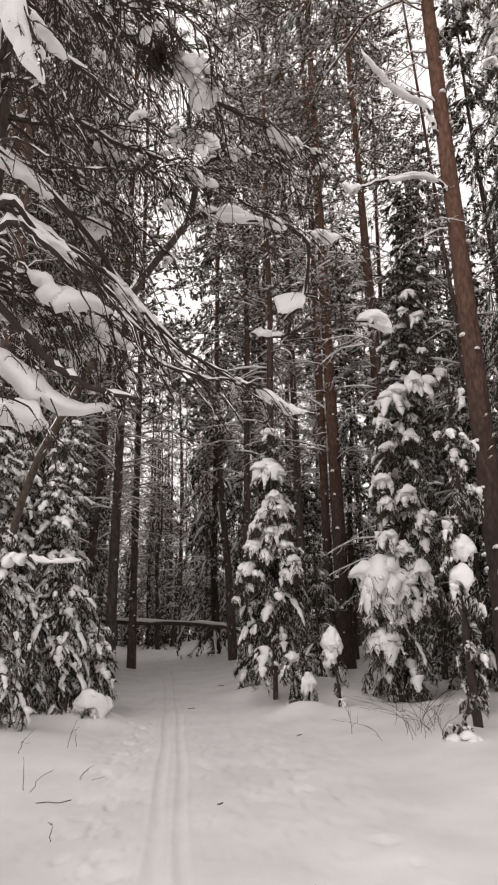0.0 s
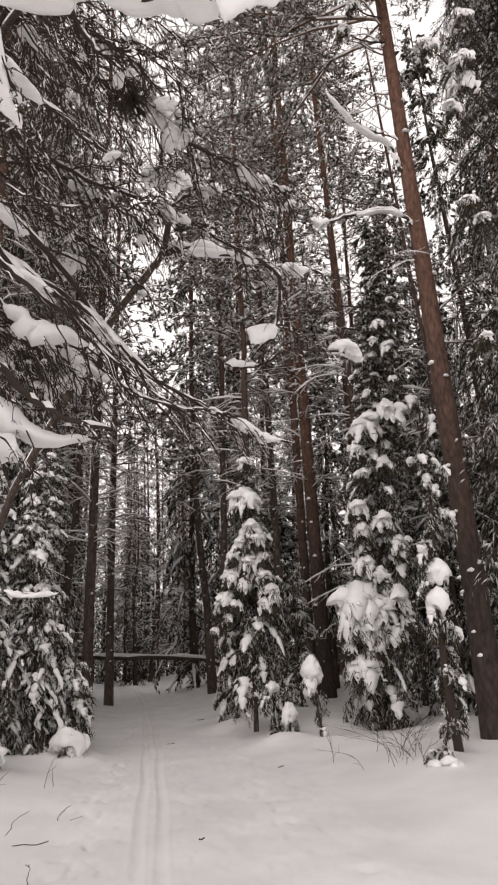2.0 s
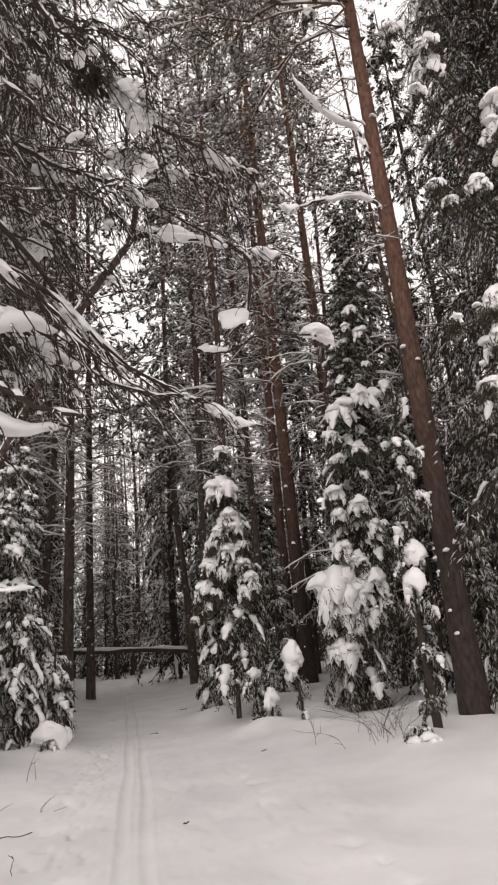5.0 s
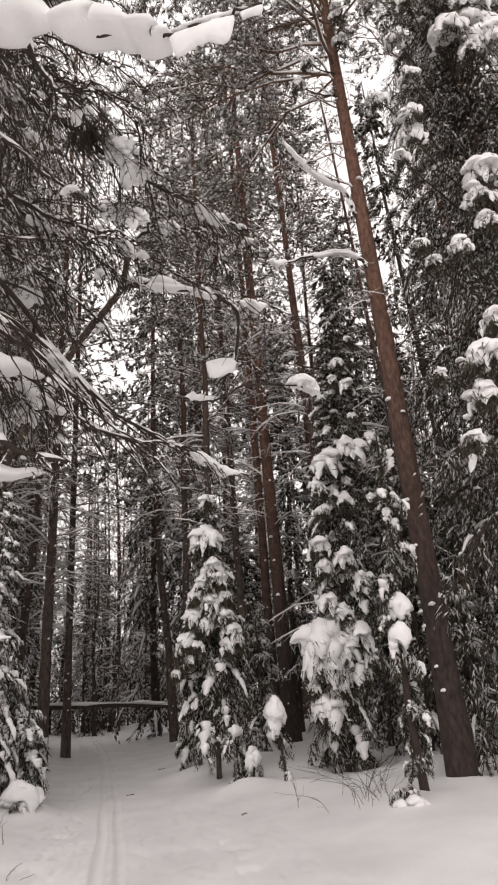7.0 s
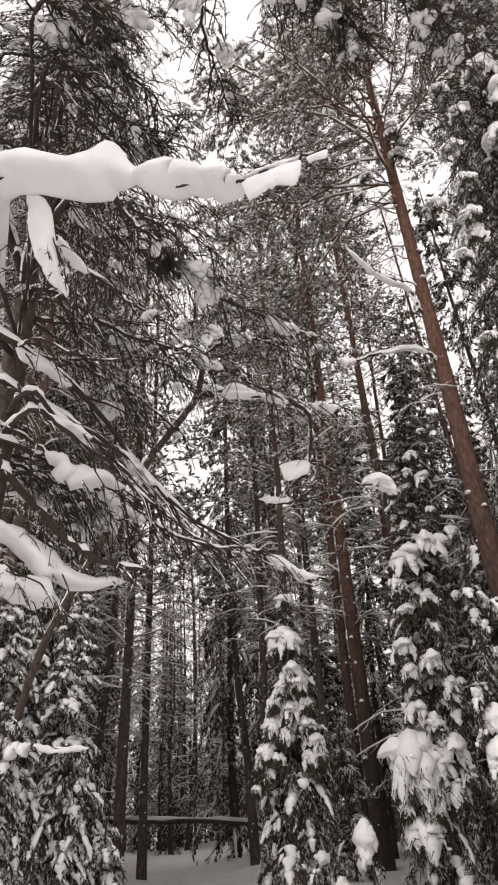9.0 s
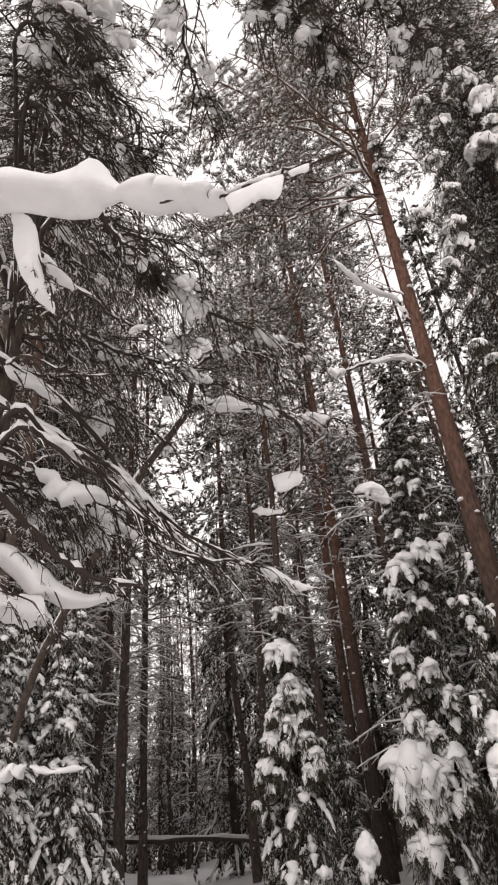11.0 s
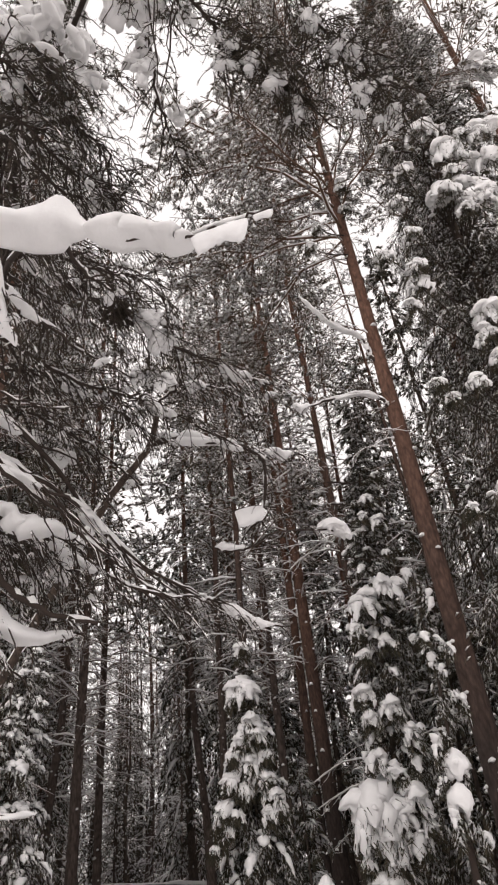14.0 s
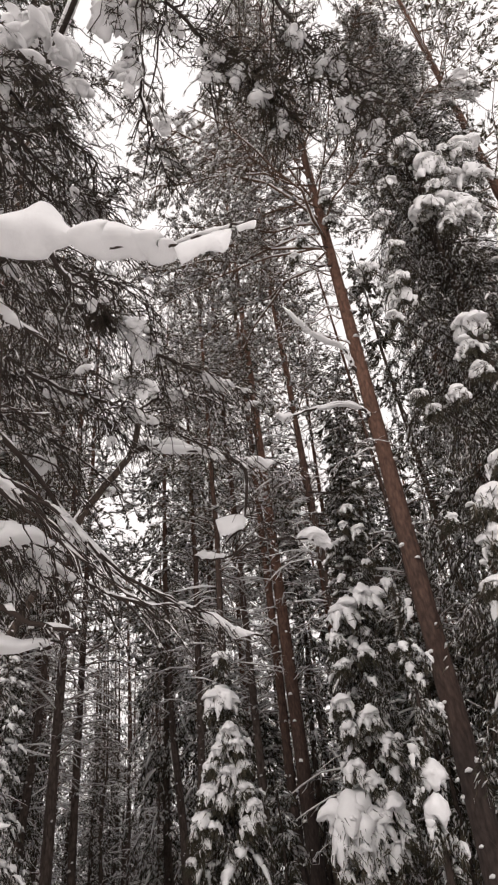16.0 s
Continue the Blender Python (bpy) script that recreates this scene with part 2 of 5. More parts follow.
def shards(at, way, length, width, slot=0):
    """Little pads of snow lying on the tips: one elongated tetrahedron each."""
    side = unit(np.cross(way, np.array([0, 0, 1.0]) + rng.normal(0, 0.3, way.shape))) * width[:, None] / 2
    up = np.array([0, 0, 1.0]) * width[:, None] * rng.uniform(0.5, 0.9, (len(at), 1))
    half = way * length[:, None] / 2
    v = np.stack([at - half, at + half, at + side - up * 0.25, at - side * 0.8 + up], 1).reshape(-1, 3)
    i = np.arange(len(at))[:, None, None] * 4
    f = (i + np.array([(0, 2, 1), (0, 1, 3), (0, 3, 2), (1, 2, 3)])[None]).reshape(-1, 3)
    return v, f, slot, True


def fingers(p, w, h, sides=8, slot=0):
    """Rounded tongues of snow lying along the lines p (n, k, 3), with half widths w (n,) and heights h (n,)."""
    n, k, _ = p.shape
    u = np.linspace(0, 1, k)[None]
    env = np.clip(1 - (2 * u - 1) ** 4, 0.0, 1) ** 0.5 * (1.15 - 0.55 * u)
    env = env * (1 + 0.2 * rng.normal(size=(n, k))) + 0.03
    t = unit(np.gradient(p, axis=1))
    side = unit(np.cross(t, np.array([0, 0, 1.0]) + 0 * t) + 1e-6)
    up = np.cross(side, t)
    th = np.arange(sides) * 2 * np.pi / sides
    cs, sn = np.cos(th), np.sin(th)
    prof = np.where(sn > 0, sn, sn * 0.45)
    lump = 1 + 0.13 * rng.normal(size=(n, k, sides))
    v = p[:, :, None] + side[:, :, None] * (cs * (env * w[:, None])[..., None] * lump)[..., None] + up[:, :, None] * ((prof + 0.25) * (env * h[:, None])[..., None] * lump)[..., None]
    i = np.arange(n * k * sides).reshape(n, k, sides)
    j = np.roll(i, -1, axis=2)
    f = np.stack([i[:, :-1], j[:, :-1], j[:, 1:], i[:, 1:]], -1).reshape(-1, 4)
    return v.reshape(-1, 3), f, slot, True


def piece(tw, s0, s1, k):
    """The stretch of each line tw (n, m, 3) between the fractions s0 and s1, with k points."""
    m = tw.shape[1]
    x = np.clip(np.linspace(s0, s1, k), 0, 0.999) * (m - 1)
    i = x.astype(int)
    return tw[:, i] + (tw[:, i + 1] - tw[:, i]) * (x - i)[None, :, None]


# ---- limbs: built once along +x, then hung on the trees ----
def twig_set(p, count, reach, droop, side_bias=1.0, s0=0.12, k=4, ahead=(0.35, 1.0), kink=0.035):
    """Side twigs of a limb p: points (count, k, 3)."""
    s = rng.uniform(s0, 0.98, count)
    at, way = along(p, s)
    up = np.array([0, 0, 1.0])
    side = unit(np.cross(way, up)) * np.where(rng.random(count) < 0.5, 1, -1)[:, None]
    d = unit(side * side_bias + way * rng.uniform(*ahead, count)[:, None] + up * rng.normal(0, 0.25, count)[:, None])
    ln = reach * rng.uniform(0.45, 1.0, count) * (1.15 - 0.75 * s)
    u = np.linspace(0, 1, k)[None, :, None]
    out = at[:, None] + d[:, None] * ln[:, None, None] * u
    out[:, :, 2] -= (droop * rng.uniform(0.5, 1.4, count) * ln)[:, None] * u[:, :, 0] ** 2
    out += rng.normal(size=out.shape) * ln[:, None, None] * kink * (u > 0)
    return out, ln


def needled(tw, ln, per, length, width, slot=1, lift=0.1):
    n = len(tw)
    idx = np.repeat(np.arange(n), per)
    s = rng.uniform(0.05, 1.0, n * per)
    x = np.clip(s, 0, 0.999) * (tw.shape[1] - 1)
    i = x.astype(int)
    a, b = tw[idx, i], tw[idx, i + 1]
    at, way = a + (b - a) * (x - i)[:, None], unit(b - a)
    d = unit(way * 0.9 + rng.normal(size=at.shape) * 0.75 + np.array([0, 0, lift]))
    return spikes(at, d, length * rng.uniform(0.6, 1.3, len(at)), width * rng.uniform(0.7, 1.3, len(at)), slot)


def spruce_limb(length, droop, twigs, per, snow, fine=True, bare=0.3, cover=0.4, big=1.0, specks=0.5):
    """A drooping spruce branch with hanging side twigs. Returns the wood and needles, and the snow on it."""
    k = 7 if fine else 4
    u = np.linspace(0, 1, k)
    p = np.stack([length * (u - 0.18 * droop * u ** 2), rng.normal(0, 0.02, k) * length, length * (0.12 * u - droop * u ** 2 * 0.75)], -1)
    wood = [tubes(p[None], (0.012 * length + 0.003) * (1.05 - 0.85 * u)[None], 4 if fine else 3, 0)]
    tk = 4 if fine else 3
    tw, ln = twig_set(p, twigs, 0.45 * length, 1.0, 0.8, k=tk)
    cakes = []
    up = np.array([0, 0, 1.0])
    laden = rng.random() > bare
    if fine:
        wood.append(tubes(tw, np.linspace(0.005, 0.002, tk)[None] * np.ones((twigs, 1)), 3, 0))
        wood.append(needled(tw, ln, per, 0.075, 0.013, lift=-0.35))
        wood.append(needled(p[None], None, per * 4, 0.08, 0.013, lift=-0.2))
        flat = (tw[:, -1, 2] - tw[:, 0, 2]) / np.maximum(ln, 0.01) > -1.05
        on = tw[flat & (rng.random(twigs) < 1.5 * (cover if laden else cover * 0.35))]
        if len(on):
            lo = np.linalg.norm(on[:, -1] - on[:, 0], axis=-1)
            w = (0.012 + 0.085 * lo) * rng.uniform(0.6, 1.25, len(on)) * snow
            cakes.append(fingers(piece(on, rng.uniform(0.35, 0.6), rng.uniform(0.85, 1.0), 6) + up * 0.012, w, w * 0.8, 7))
        if laden:
            s0 = rng.uniform(0.2, 0.5)
            for a, b in ((s0, s0 + 0.22), (s0 + 0.17, s0 + 0.42), (s0 + 0.36, 1.0)):
                w = np.array([(0.03 + 0.06 * min(length, 0.9)) * rng.uniform(0.7, 1.3) * snow * big])
                cakes.append(fingers(piece(p[None], a, b, 6) + up * 0.02 + rng.normal(0, 0.02, 3), w, w * 0.8, 9))
        idx = np.repeat(np.arange(twigs), 5)
        at = piece(tw, 0.25, 0.97, 5).reshape(-1, 3) + rng.normal(0, 0.018, (twigs * 5, 3))
        way = unit(unit(tw[idx, -1] - tw[idx, -2]) + rng.normal(0, 0.3, at.shape))
        keep = rng.random(len(at)) < specks
        cakes.append(shards(at[keep] + up * 0.014, way[keep], rng.uniform(0.05, 0.13, keep.sum()), rng.uniform(0.014, 0.034, keep.sum())))
    else:
        idx = np.repeat(np.arange(twigs), per)
        x = rng.uniform(0.15, 0.99, len(idx)) * (tk - 1)
        i = x.astype(int)
        a, b = tw[idx, i], tw[idx, i + 1]
        at = a + (b - a) * (x - i)[:, None]
        way = unit(unit(b - a) + rng.normal(0, 0.35, at.shape) - up * 0.35)
        wood.append(sprigs(at, way, rng.uniform(0.12, 0.22, len(at)), rng.uniform(0.035, 0.065, len(at))))
        keep = rng.random(len(at)) < (cover if laden else cover * 0.5)
        m = int(keep.sum())
        cakes.append(shards(at[keep] + way[keep] * 0.07 + up * 0.015, way[keep], rng.uniform(0.09, 0.18, m), rng.uniform(0.04, 0.075, m) * snow))
        if laden:
            w = np.array([(0.04 + 0.05 * length) * rng.uniform(0.6, 1.2) * snow * big])
            cakes.append(fingers(piece(p[None], rng.uniform(0.3, 0.55), 1.0, 4) + up * 0.04, w, w * 0.75, 5))
    return wood, cakes


def dead_limb(length, bend, snow, forks=4, fine=True):
    """A bare crooked pine limb that forks into long fine twigs, with a line of snow on them."""
    k = 9 if fine else 5
    u = np.linspace(0, 1, k)
    p = np.stack([length * u, np.cumsum(rng.normal(0, 0.1 / k ** 0.5, k)) * length, length * (bend * u - (bend + 0.2) * u ** 2) + np.cumsum(rng.normal(0, 0.07 / k ** 0.5, k)) * length], -1)
    p -= p[0]
    r = (0.006 * length + 0.005) * (1.05 - 0.8 * u)
    sides = 5 if fine else 3
    wood, cakes = [tubes(p[None], r[None], sides, 0)], [ridge(p[None], r[None], snow, 1.9 if fine else 2.7, 6 if fine else 3)]
    if forks:
        fk = 5 if fine else 4
        tw, ln = twig_set(p, forks, 0.5 * length, 0.3, 0.8, 0.15, fk, kink=0.09)
        tr = np.linspace(0.65, 0.3, fk)[None] * r.mean() * np.ones((forks, 1))
        wood.append(tubes(tw, tr, 3, 0))
        cakes.append(ridge(tw, tr, snow, 2.3, 4 if fine else 3))
    return wood, cakes


def pine_limb(length, tufts, per, snow, fine=True, reach=0.5):
    """A living pine limb: crooked wood, side twigs, and short brushes of needles that carry pads of snow."""
    k = 8 if fine else 4
    u = np.linspace(0, 1, k)
    p = np.stack([length * u, np.cumsum(rng.normal(0, 0.08 / k ** 0.5, k)) * length, length * (0.35 * u - 0.4 * u ** 2) + np.cumsum(rng.normal(0, 0.055 / k ** 0.5, k)) * length], -1)
    p -= p[0]
    r = (0.005 * length + 0.005) * (1.05 - 0.8 * u)
    wood, cakes = [tubes(p[None], r[None], 4 if fine else 3, 0)], [ridge(p[None], r[None], 0.75, 1.6, 4 if fine else 3)]
    tk = 4 if fine else 3
    tw, ln = twig_set(p, tufts, reach * length, 0.2, 1.0, 0.2, tk)
    wood.append(tubes(tw, np.linspace(0.5, 0.25, tk)[None] * r.mean() * np.ones((tufts, 1)), 3, 0))
    idx = np.repeat(np.arange(tufts), per)
    x = np.minimum(rng.uniform(0.3, 1.1, len(idx)), 0.999) * (tk - 1)
    i = x.astype(int)
    a, b = tw[idx, i], tw[idx, i + 1]
    at = a + (b - a) * (x - i)[:, None]
    way = unit(unit(b - a) * 0.8 + rng.normal(0, 0.55, at.shape))
    m = len(at)
    if fine:
        five = np.repeat(np.arange(m), 5)
        base = at[five] + way[five] * rng.uniform(0, 0.09, (len(five), 1))
        wood.append(spikes(base, unit(way[five] + rng.normal(0, 0.5, (len(five), 3))), rng.uniform(0.06, 0.11, len(five)), np.full(len(five), 0.014), 1))
    else:
        wood.append(sprigs(at, way, rng.uniform(0.1, 0.19, m), rng.uniform(0.035, 0.065, m)))
    keep = rng.random(m) < snow
    n = int(keep.sum())
    spot = at[keep] + way[keep] * 0.06 + np.array([0, 0, 0.012])
    cakes.append(shards(spot, way[keep], rng.uniform(0.08, 0.18, n), rng.uniform(0.05, 0.09, n)))
    return wood, cakes


# ---- the ground: one sheet of snow with the trail pressed into it ----
def trail_x(y):
    """The line of the trail: it runs ahead and bends away to the left."""
    return -0.18 - 0.088 * y - 0.0016 * np.maximum(y, 0) ** 2


def ground_z(x, y):
    x, y = np.asarray(x, float), np.asarray(y, float)
    u = x - trail_x(y)
    far = np.clip((y - 4.5) / 6, 0, 1) * 1.0
    bank_r = 0.25 * far * np.clip((u - 0.9) / 2.2, 0, 1) ** 1.2
    bank_l = 0.22 * np.clip((-u - 0.7) / 1.6, 0, 1) ** 1.1
    roll = 0.05 * np.sin(x * 0.9 + 1.3) * np.sin(y * 0.55) * np.clip(np.abs(u) / 2 - 0.4, 0, 1)
    return bank_r + bank_l + roll - 0.02


def ground_mesh():
    fine = np.concatenate([np.arange(-1.25, -0.62, 0.03), np.arange(-0.62, 0.42, 0.017), np.arange(0.42, 2.1, 0.03)])
    out = np.sinh(np.linspace(0, 6.2, 80)) * 2.2
    us = np.concatenate([-1.25 - out[:0:-1], fine, 2.1 + out[1:]])
    ys = np.concatenate([-np.sinh(np.linspace(5.6, 0.2, 40)) * 3, np.arange(0, 3, 0.3), np.arange(3, 11, 0.05), np.arange(11, 18, 0.09), 18 + np.sinh(np.linspace(0.01, 5.6, 70)) * 3])
    uu, yy = np.meshgrid(us, ys)
    yc = np.clip(yy, -20, 60)
    xx = uu + trail_x(yc)
    z = ground_z(xx, yc)
    near = np.clip(1.6 - np.abs(yy - 9) / 16, 0, 1)
    for off in (-0.07, 0.13):
        wob = 0.012 * np.sin(yy * 1.7 + off * 9)
        z -= 0.032 * (0.75 + 0.25 * np.sin(yy * 2.3 + off * 30)) * np.exp(-((uu - off - wob) / 0.055) ** 2) * near
        z += 0.008 * np.exp(-((np.abs(uu - off - wob) - 0.062) / 0.02) ** 2) * near
    flat = z.ravel()
    pts = np.stack([xx.ravel(), yy.ravel()], -1)
    close = np.where((np.abs(pts[:, 0] + 0.5) < 9) & (pts[:, 1] > 2.5) & (pts[:, 1] < 24))[0]
    n1 = np.array([noise.fractal(Vector((a * 1.1, b * 0.9, 1.7)), 1.0, 2.0, 4) for a, b in pts[close]])
    n2 = np.array([noise.noise(Vector((a * 6.0, b * 3.6, 4.0))) + 0.5 * noise.noise(Vector((a * 13.0, b * 8.0, 1.0))) for a, b in pts[close]])
    u = (uu.ravel())[close]
    y = pts[close, 1]
    trod = np.exp(-((u + 0.55) / 0.3) ** 2) + 0.6 * np.exp(-((u - 1.2) / 0.42) ** 2 - ((y - 7.2) / 1.3) ** 2) + 0.1 * np.exp(-((u - 1.5) / 0.6) ** 2) + 0.3 * np.exp(-((u - 0.3) / 1.2) ** 2)
    flat[close] += 0.022 * n1 * np.clip(np.abs(u + 0.2) * 1.2, 0.15, 1.2) - 0.055 * np.clip(n2 - 0.05, 0, 1) * trod
    # wells and mounds of snow round the trunks
    for a, b, w, h in MOUNDS:
        flat += h * np.exp(-((pts[:, 0] - a) ** 2 + (pts[:, 1] - b) ** 2) / w ** 2)
    v = np.stack([pts[:, 0], pts[:, 1], flat], -1)
    nx, ny = len(us), len(ys)
    i = np.arange(nx * ny).reshape(ny, nx)
    f = np.stack([i[:-1, :-1], i[:-1, 1:], i[1:, 1:], i[1:, :-1]], -1).reshape(-1, 4)
    return [(v, f, 0, True)]


MOUNDS = [(0.9, 5.0, 0.07, -0.045), (1.02, 4.6, 0.05, -0.035), (1.09, 4.2, 0.05, -0.035), (2.6, 11.9, 0.8, -0.14), (2.2, 10.6, 0.9, -0.1), (3.35, 8.75, 0.45, 0.06), (2.45, 8.1, 0.3, 0.1), (-3.0, 11.2, 1.0, 0.12),
          (-2.4, 10.4, 0.45, 0.18), (0.75, 11.0, 0.35, 0.12), (1.4, 10.5, 0.4, 0.06), (0.0, 13.6, 0.6, 0.15), (-1.6, 7.6, 0.7, 0.06)]
ground = tagged(new("ground", make_mesh("ground", ground_mesh(), [SNOW_GROUND])), "deep white snow with a packed ski trail through the forest", "snow", kind="structure")

# ---- tree kits ----
NEEDLES = {}


def limb_kit(maker, count, name, mats, **kw):
    """Several shapes of one kind of limb, as data and as shared meshes."""
    kit = []
    for _ in range(count):
        wood, cakes = maker(**kw)
        me = make_mesh(name, [c for c in wood if c[2] == 0] if mats is SP else wood, mats)
        if mats is SP:
            NEEDLES[me.name] = make_mesh("needles", [c for c in wood if c[2] == 1], mats)
        kit.append((wood, cakes, me, make_mesh("snow_load", cakes, [SNOW])))
    return kit


def leafed(b):
    """Hang the needles that belong to a branch on it."""
    if b.data.name in NEEDLES:
        tagged(part("needles", NEEDLES[b.data.name], None, b, "dark green needles on drooping twigs"), kind="stuff")
    return b


def trunk_line(height, lean, k, wobble):
    u = np.linspace(0, 1, k)
    p = np.stack([lean[0] * u, lean[1] * u, height * u], -1)
    p[1:-1, :2] += np.cumsum(rng.normal(0, wobble, (k - 2, 2)), axis=0) * np.linspace(1, 0.2, k - 2)[:, None]
    return p


def trunk_chunk(p, r0, r1, sides, flare=0.25):
    u = np.linspace(0, 1, len(p))
    q = p.copy()
    q[0, 2] -= 0.35
    r = r0 + (r1 - r0) * u ** 0.9 + r0 * flare * np.exp(-u * p[-1, 2] / 0.35)
    return tubes(q[None], r[None], sides, 0)


def limb_at(p, height, z, az, pitch, scale, roll=0.0):
    """The pose of a limb that leaves the trunk line p at the height z."""
    at, _ = along(p, np.array([z / height]))
    return Matrix.Translation(at[0]) @ Euler((0, 0, az)).to_matrix().to_4x4() @ Euler((roll, -pitch, 0)).to_matrix().to_4x4() @ Matrix.Scale(scale, 4)


def spruce_plan(height, start, step, reach, top_pitch, base_pitch):
    """Where the limbs of a spruce leave it: height, turn, length and pitch of each."""
    plan, z, turn = [], start, rng.uniform(0, 6)
    while z < height * 0.985:
        u = z / height
        n = int(rng.integers(3, 6))
        for k in range(n):
            plan.append((z + rng.uniform(-0.4, 0.4) * step, turn + k * 6.283 / n + rng.normal(0, 0.22), reach(u) * rng.uniform(0.7, 1.2), base_pitch + (top_pitch - base_pitch) * u + rng.normal(0, 0.12)))
        turn += 0.9
        z += step * (1.15 - 0.5 * u)
    return plan


def spruce_tree(at, height, lean, r0, plan, kits, label, group="", name="spruce_tree", laden=None, windward=None):
    """A near spruce: trunk, and every branch a part that carries its own snow."""
    root = thing(name, at, label, "tree", group)
    p = trunk_line(height, lean, 12, 0.006 * height)
    part("trunk", [trunk_chunk(p, r0, 0.012, 10)], [SPRUCE_BARK], root)
    for z, az, length, pitch in plan:
        face = math.cos(az - windward) if windward is not None else 0.3
        patch = noise.noise(Vector((math.cos(az) * 0.8, math.sin(az) * 0.8, z * 1.1 + at[0])))
        use = kits
        if (laden and laden[0] < z < laden[1] and rng.random() < 0.12) or (windward is not None and face > 0.1 and patch > 0.02 and length > 0.35):
            use = LADEN
        elif laden and z < laden[0]:
            use = DUSKY
        elif windward is not None and (face < -0.25 or patch < -0.18):
            use = MEDIUM
        size = min(use, key=lambda s: abs(math.log(s / length)))
        kit = use[size]
        wood, cakes, me, snow_me = kit[int(rng.integers(len(kit)))]
        m = limb_at(p, height, min(z, height * 0.99), az, pitch, length / size)
        b = leafed(part("branch", me, None, root, "", m))
        tagged(part("snow_load", snow_me, None, b, "white snow weighing down the branch"), kind="stuff")
    return root


def spruce_far(height, reach, r0, start, step, kits, lean=(0, 0), pitch=(0.5, -0.25)):
    """A farther spruce, as three meshes."""
    p = trunk_line(height, lean, 9, 0.008 * height)
    crown, cakes = [], []
    for z, az, length, pt in spruce_plan(height, start, step, reach, *pitch):
        size = min(kits, key=lambda s: abs(math.log(s / length)))
        wood, snow, _, _ = kits[size][int(rng.integers(len(kits[size])))]
        m = limb_at(p, height, min(z, height * 0.99), az, pt, length / size)
        crown += turned(wood, m)
        cakes += turned(snow, m)
    return make_mesh("trunk", [trunk_chunk(p, r0, 0.015, 8)], [SPRUCE_BARK]), make_mesh("crown", crown, [TWIG, SPRUCE_NEEDLE]), make_mesh("snow_load", cakes, [SNOW])


def pine_far(height, r0, first, crown_from, kits_dead, kits_live, dead, live, lean=(0, 0), bark=None):
    p = trunk_line(height, lean, 10, 0.005 * height)
    crown, cakes = [], []
    for _ in range(dead):
        z = rng.uniform(first, crown_from + 1)
        wood, snow, _, _ = kits_dead[int(rng.integers(len(kits_dead)))]
        m = limb_at(p, height, z, rng.uniform(0, 6.283), rng.normal(0.05, 0.2), rng.uniform(0.5, 1.3))
        crown += turned(wood, m)
        cakes += turned(snow, m)
    for _ in range(live):
        u = rng.uniform(0, 1) ** 0.8
        z = crown_from + (height * 0.99 - crown_from) * u
        wood, snow, _, _ = kits_live[int(rng.integers(len(kits_live)))]
        m = limb_at(p, height, z, rng.uniform(0, 6.283), rng.normal(0.1 + 0.5 * u, 0.25), (1.25 - 0.7 * u) * rng.uniform(0.7, 1.2))
        crown += turned(wood, m)
        cakes += turned(snow, m)
    n = int(height * 2.5)
    zz = rng.uniform(0.3, crown_from, n)
    a = rng.uniform(0, 6.283, n)
    base, _ = along(p, zz / height)
    rr = r0 * (1 - zz / height) ** 0.9
    dots = base + np.stack([np.cos(a) * rr, np.sin(a) * rr, zz * 0], -1)
    w = rng.uniform(0.02, 0.05, n)
    cakes.append(lumps(dots, np.stack([w, w, w * 0.9], -1), None, 0))
    return make_mesh("trunk", [trunk_chunk(p, r0, 0.03, 9)], [bark or PINE_BARK]), make_mesh("crown", crown, [LIMB, PINE_NEEDLE]), make_mesh("snow_load", cakes, [SNOW])


def far_tree(name, meshes, label, category="tree", group=""):
    root = thing(name, (0, 0, 0), label, category, group)
    for nm, me in zip(("trunk", "crown", "snow_load"), meshes):
        ob = part(nm, me, None, root, "white snow caked on twigs" if nm == "snow_load" else "")
        if nm != "trunk":
            tagged(ob, kind="stuff")
    return root


SP = [TWIG, SPRUCE_NEEDLE]
PN = [LIMB, PINE_NEEDLE]
HEAVY = {s: limb_kit(spruce_limb, 9, "branch", SP, length=s, droop=0.95, twigs=int(15 + 9 * s), per=17, snow=1.0, bare=0.3, cover=0.5) for s in (0.35, 0.7, 1.1)}
CLOTTED = {s: limb_kit(spruce_limb, 9, "branch", SP, length=s, droop=1.0, twigs=int(24 + 16 * s), per=24, snow=0.8, bare=0.35, cover=0.35) for s in (0.35, 0.7, 1.1)}
SNOWY = {s: limb_kit(spruce_limb, 9, "branch", SP, length=s, droop=0.8, twigs=int(18 + 10 * s), per=9, snow=0.9, bare=0.2, cover=0.55) for s in (0.35, 0.7, 1.1)}
MEDIUM = {s: limb_kit(spruce_limb, 8, "branch", SP, length=s, droop=0.75, twigs=int(18 + 13 * s), per=18, snow=0.6, bare=0.7 if s < 1.5 else 1.0, cover=0.14, specks=0.85) for s in (0.35, 0.7, 1.2, 1.9)}
DUSKY = {s: limb_kit(spruce_limb, 7, "branch", SP, length=s, droop=0.85, twigs=int(18 + 13 * s), per=18, snow=0.4, bare=0.9, cover=0.1, specks=0.7) for s in (0.35, 0.7, 1.2, 1.9)}
LADEN = {s: limb_kit(spruce_limb, 6, "branch", SP, length=s, droop=0.75, twigs=int(20 + 12 * s), per=18, snow=1.1, bare=0.0, cover=0.5) for s in (0.4, 0.7, 1.2, 1.9)}
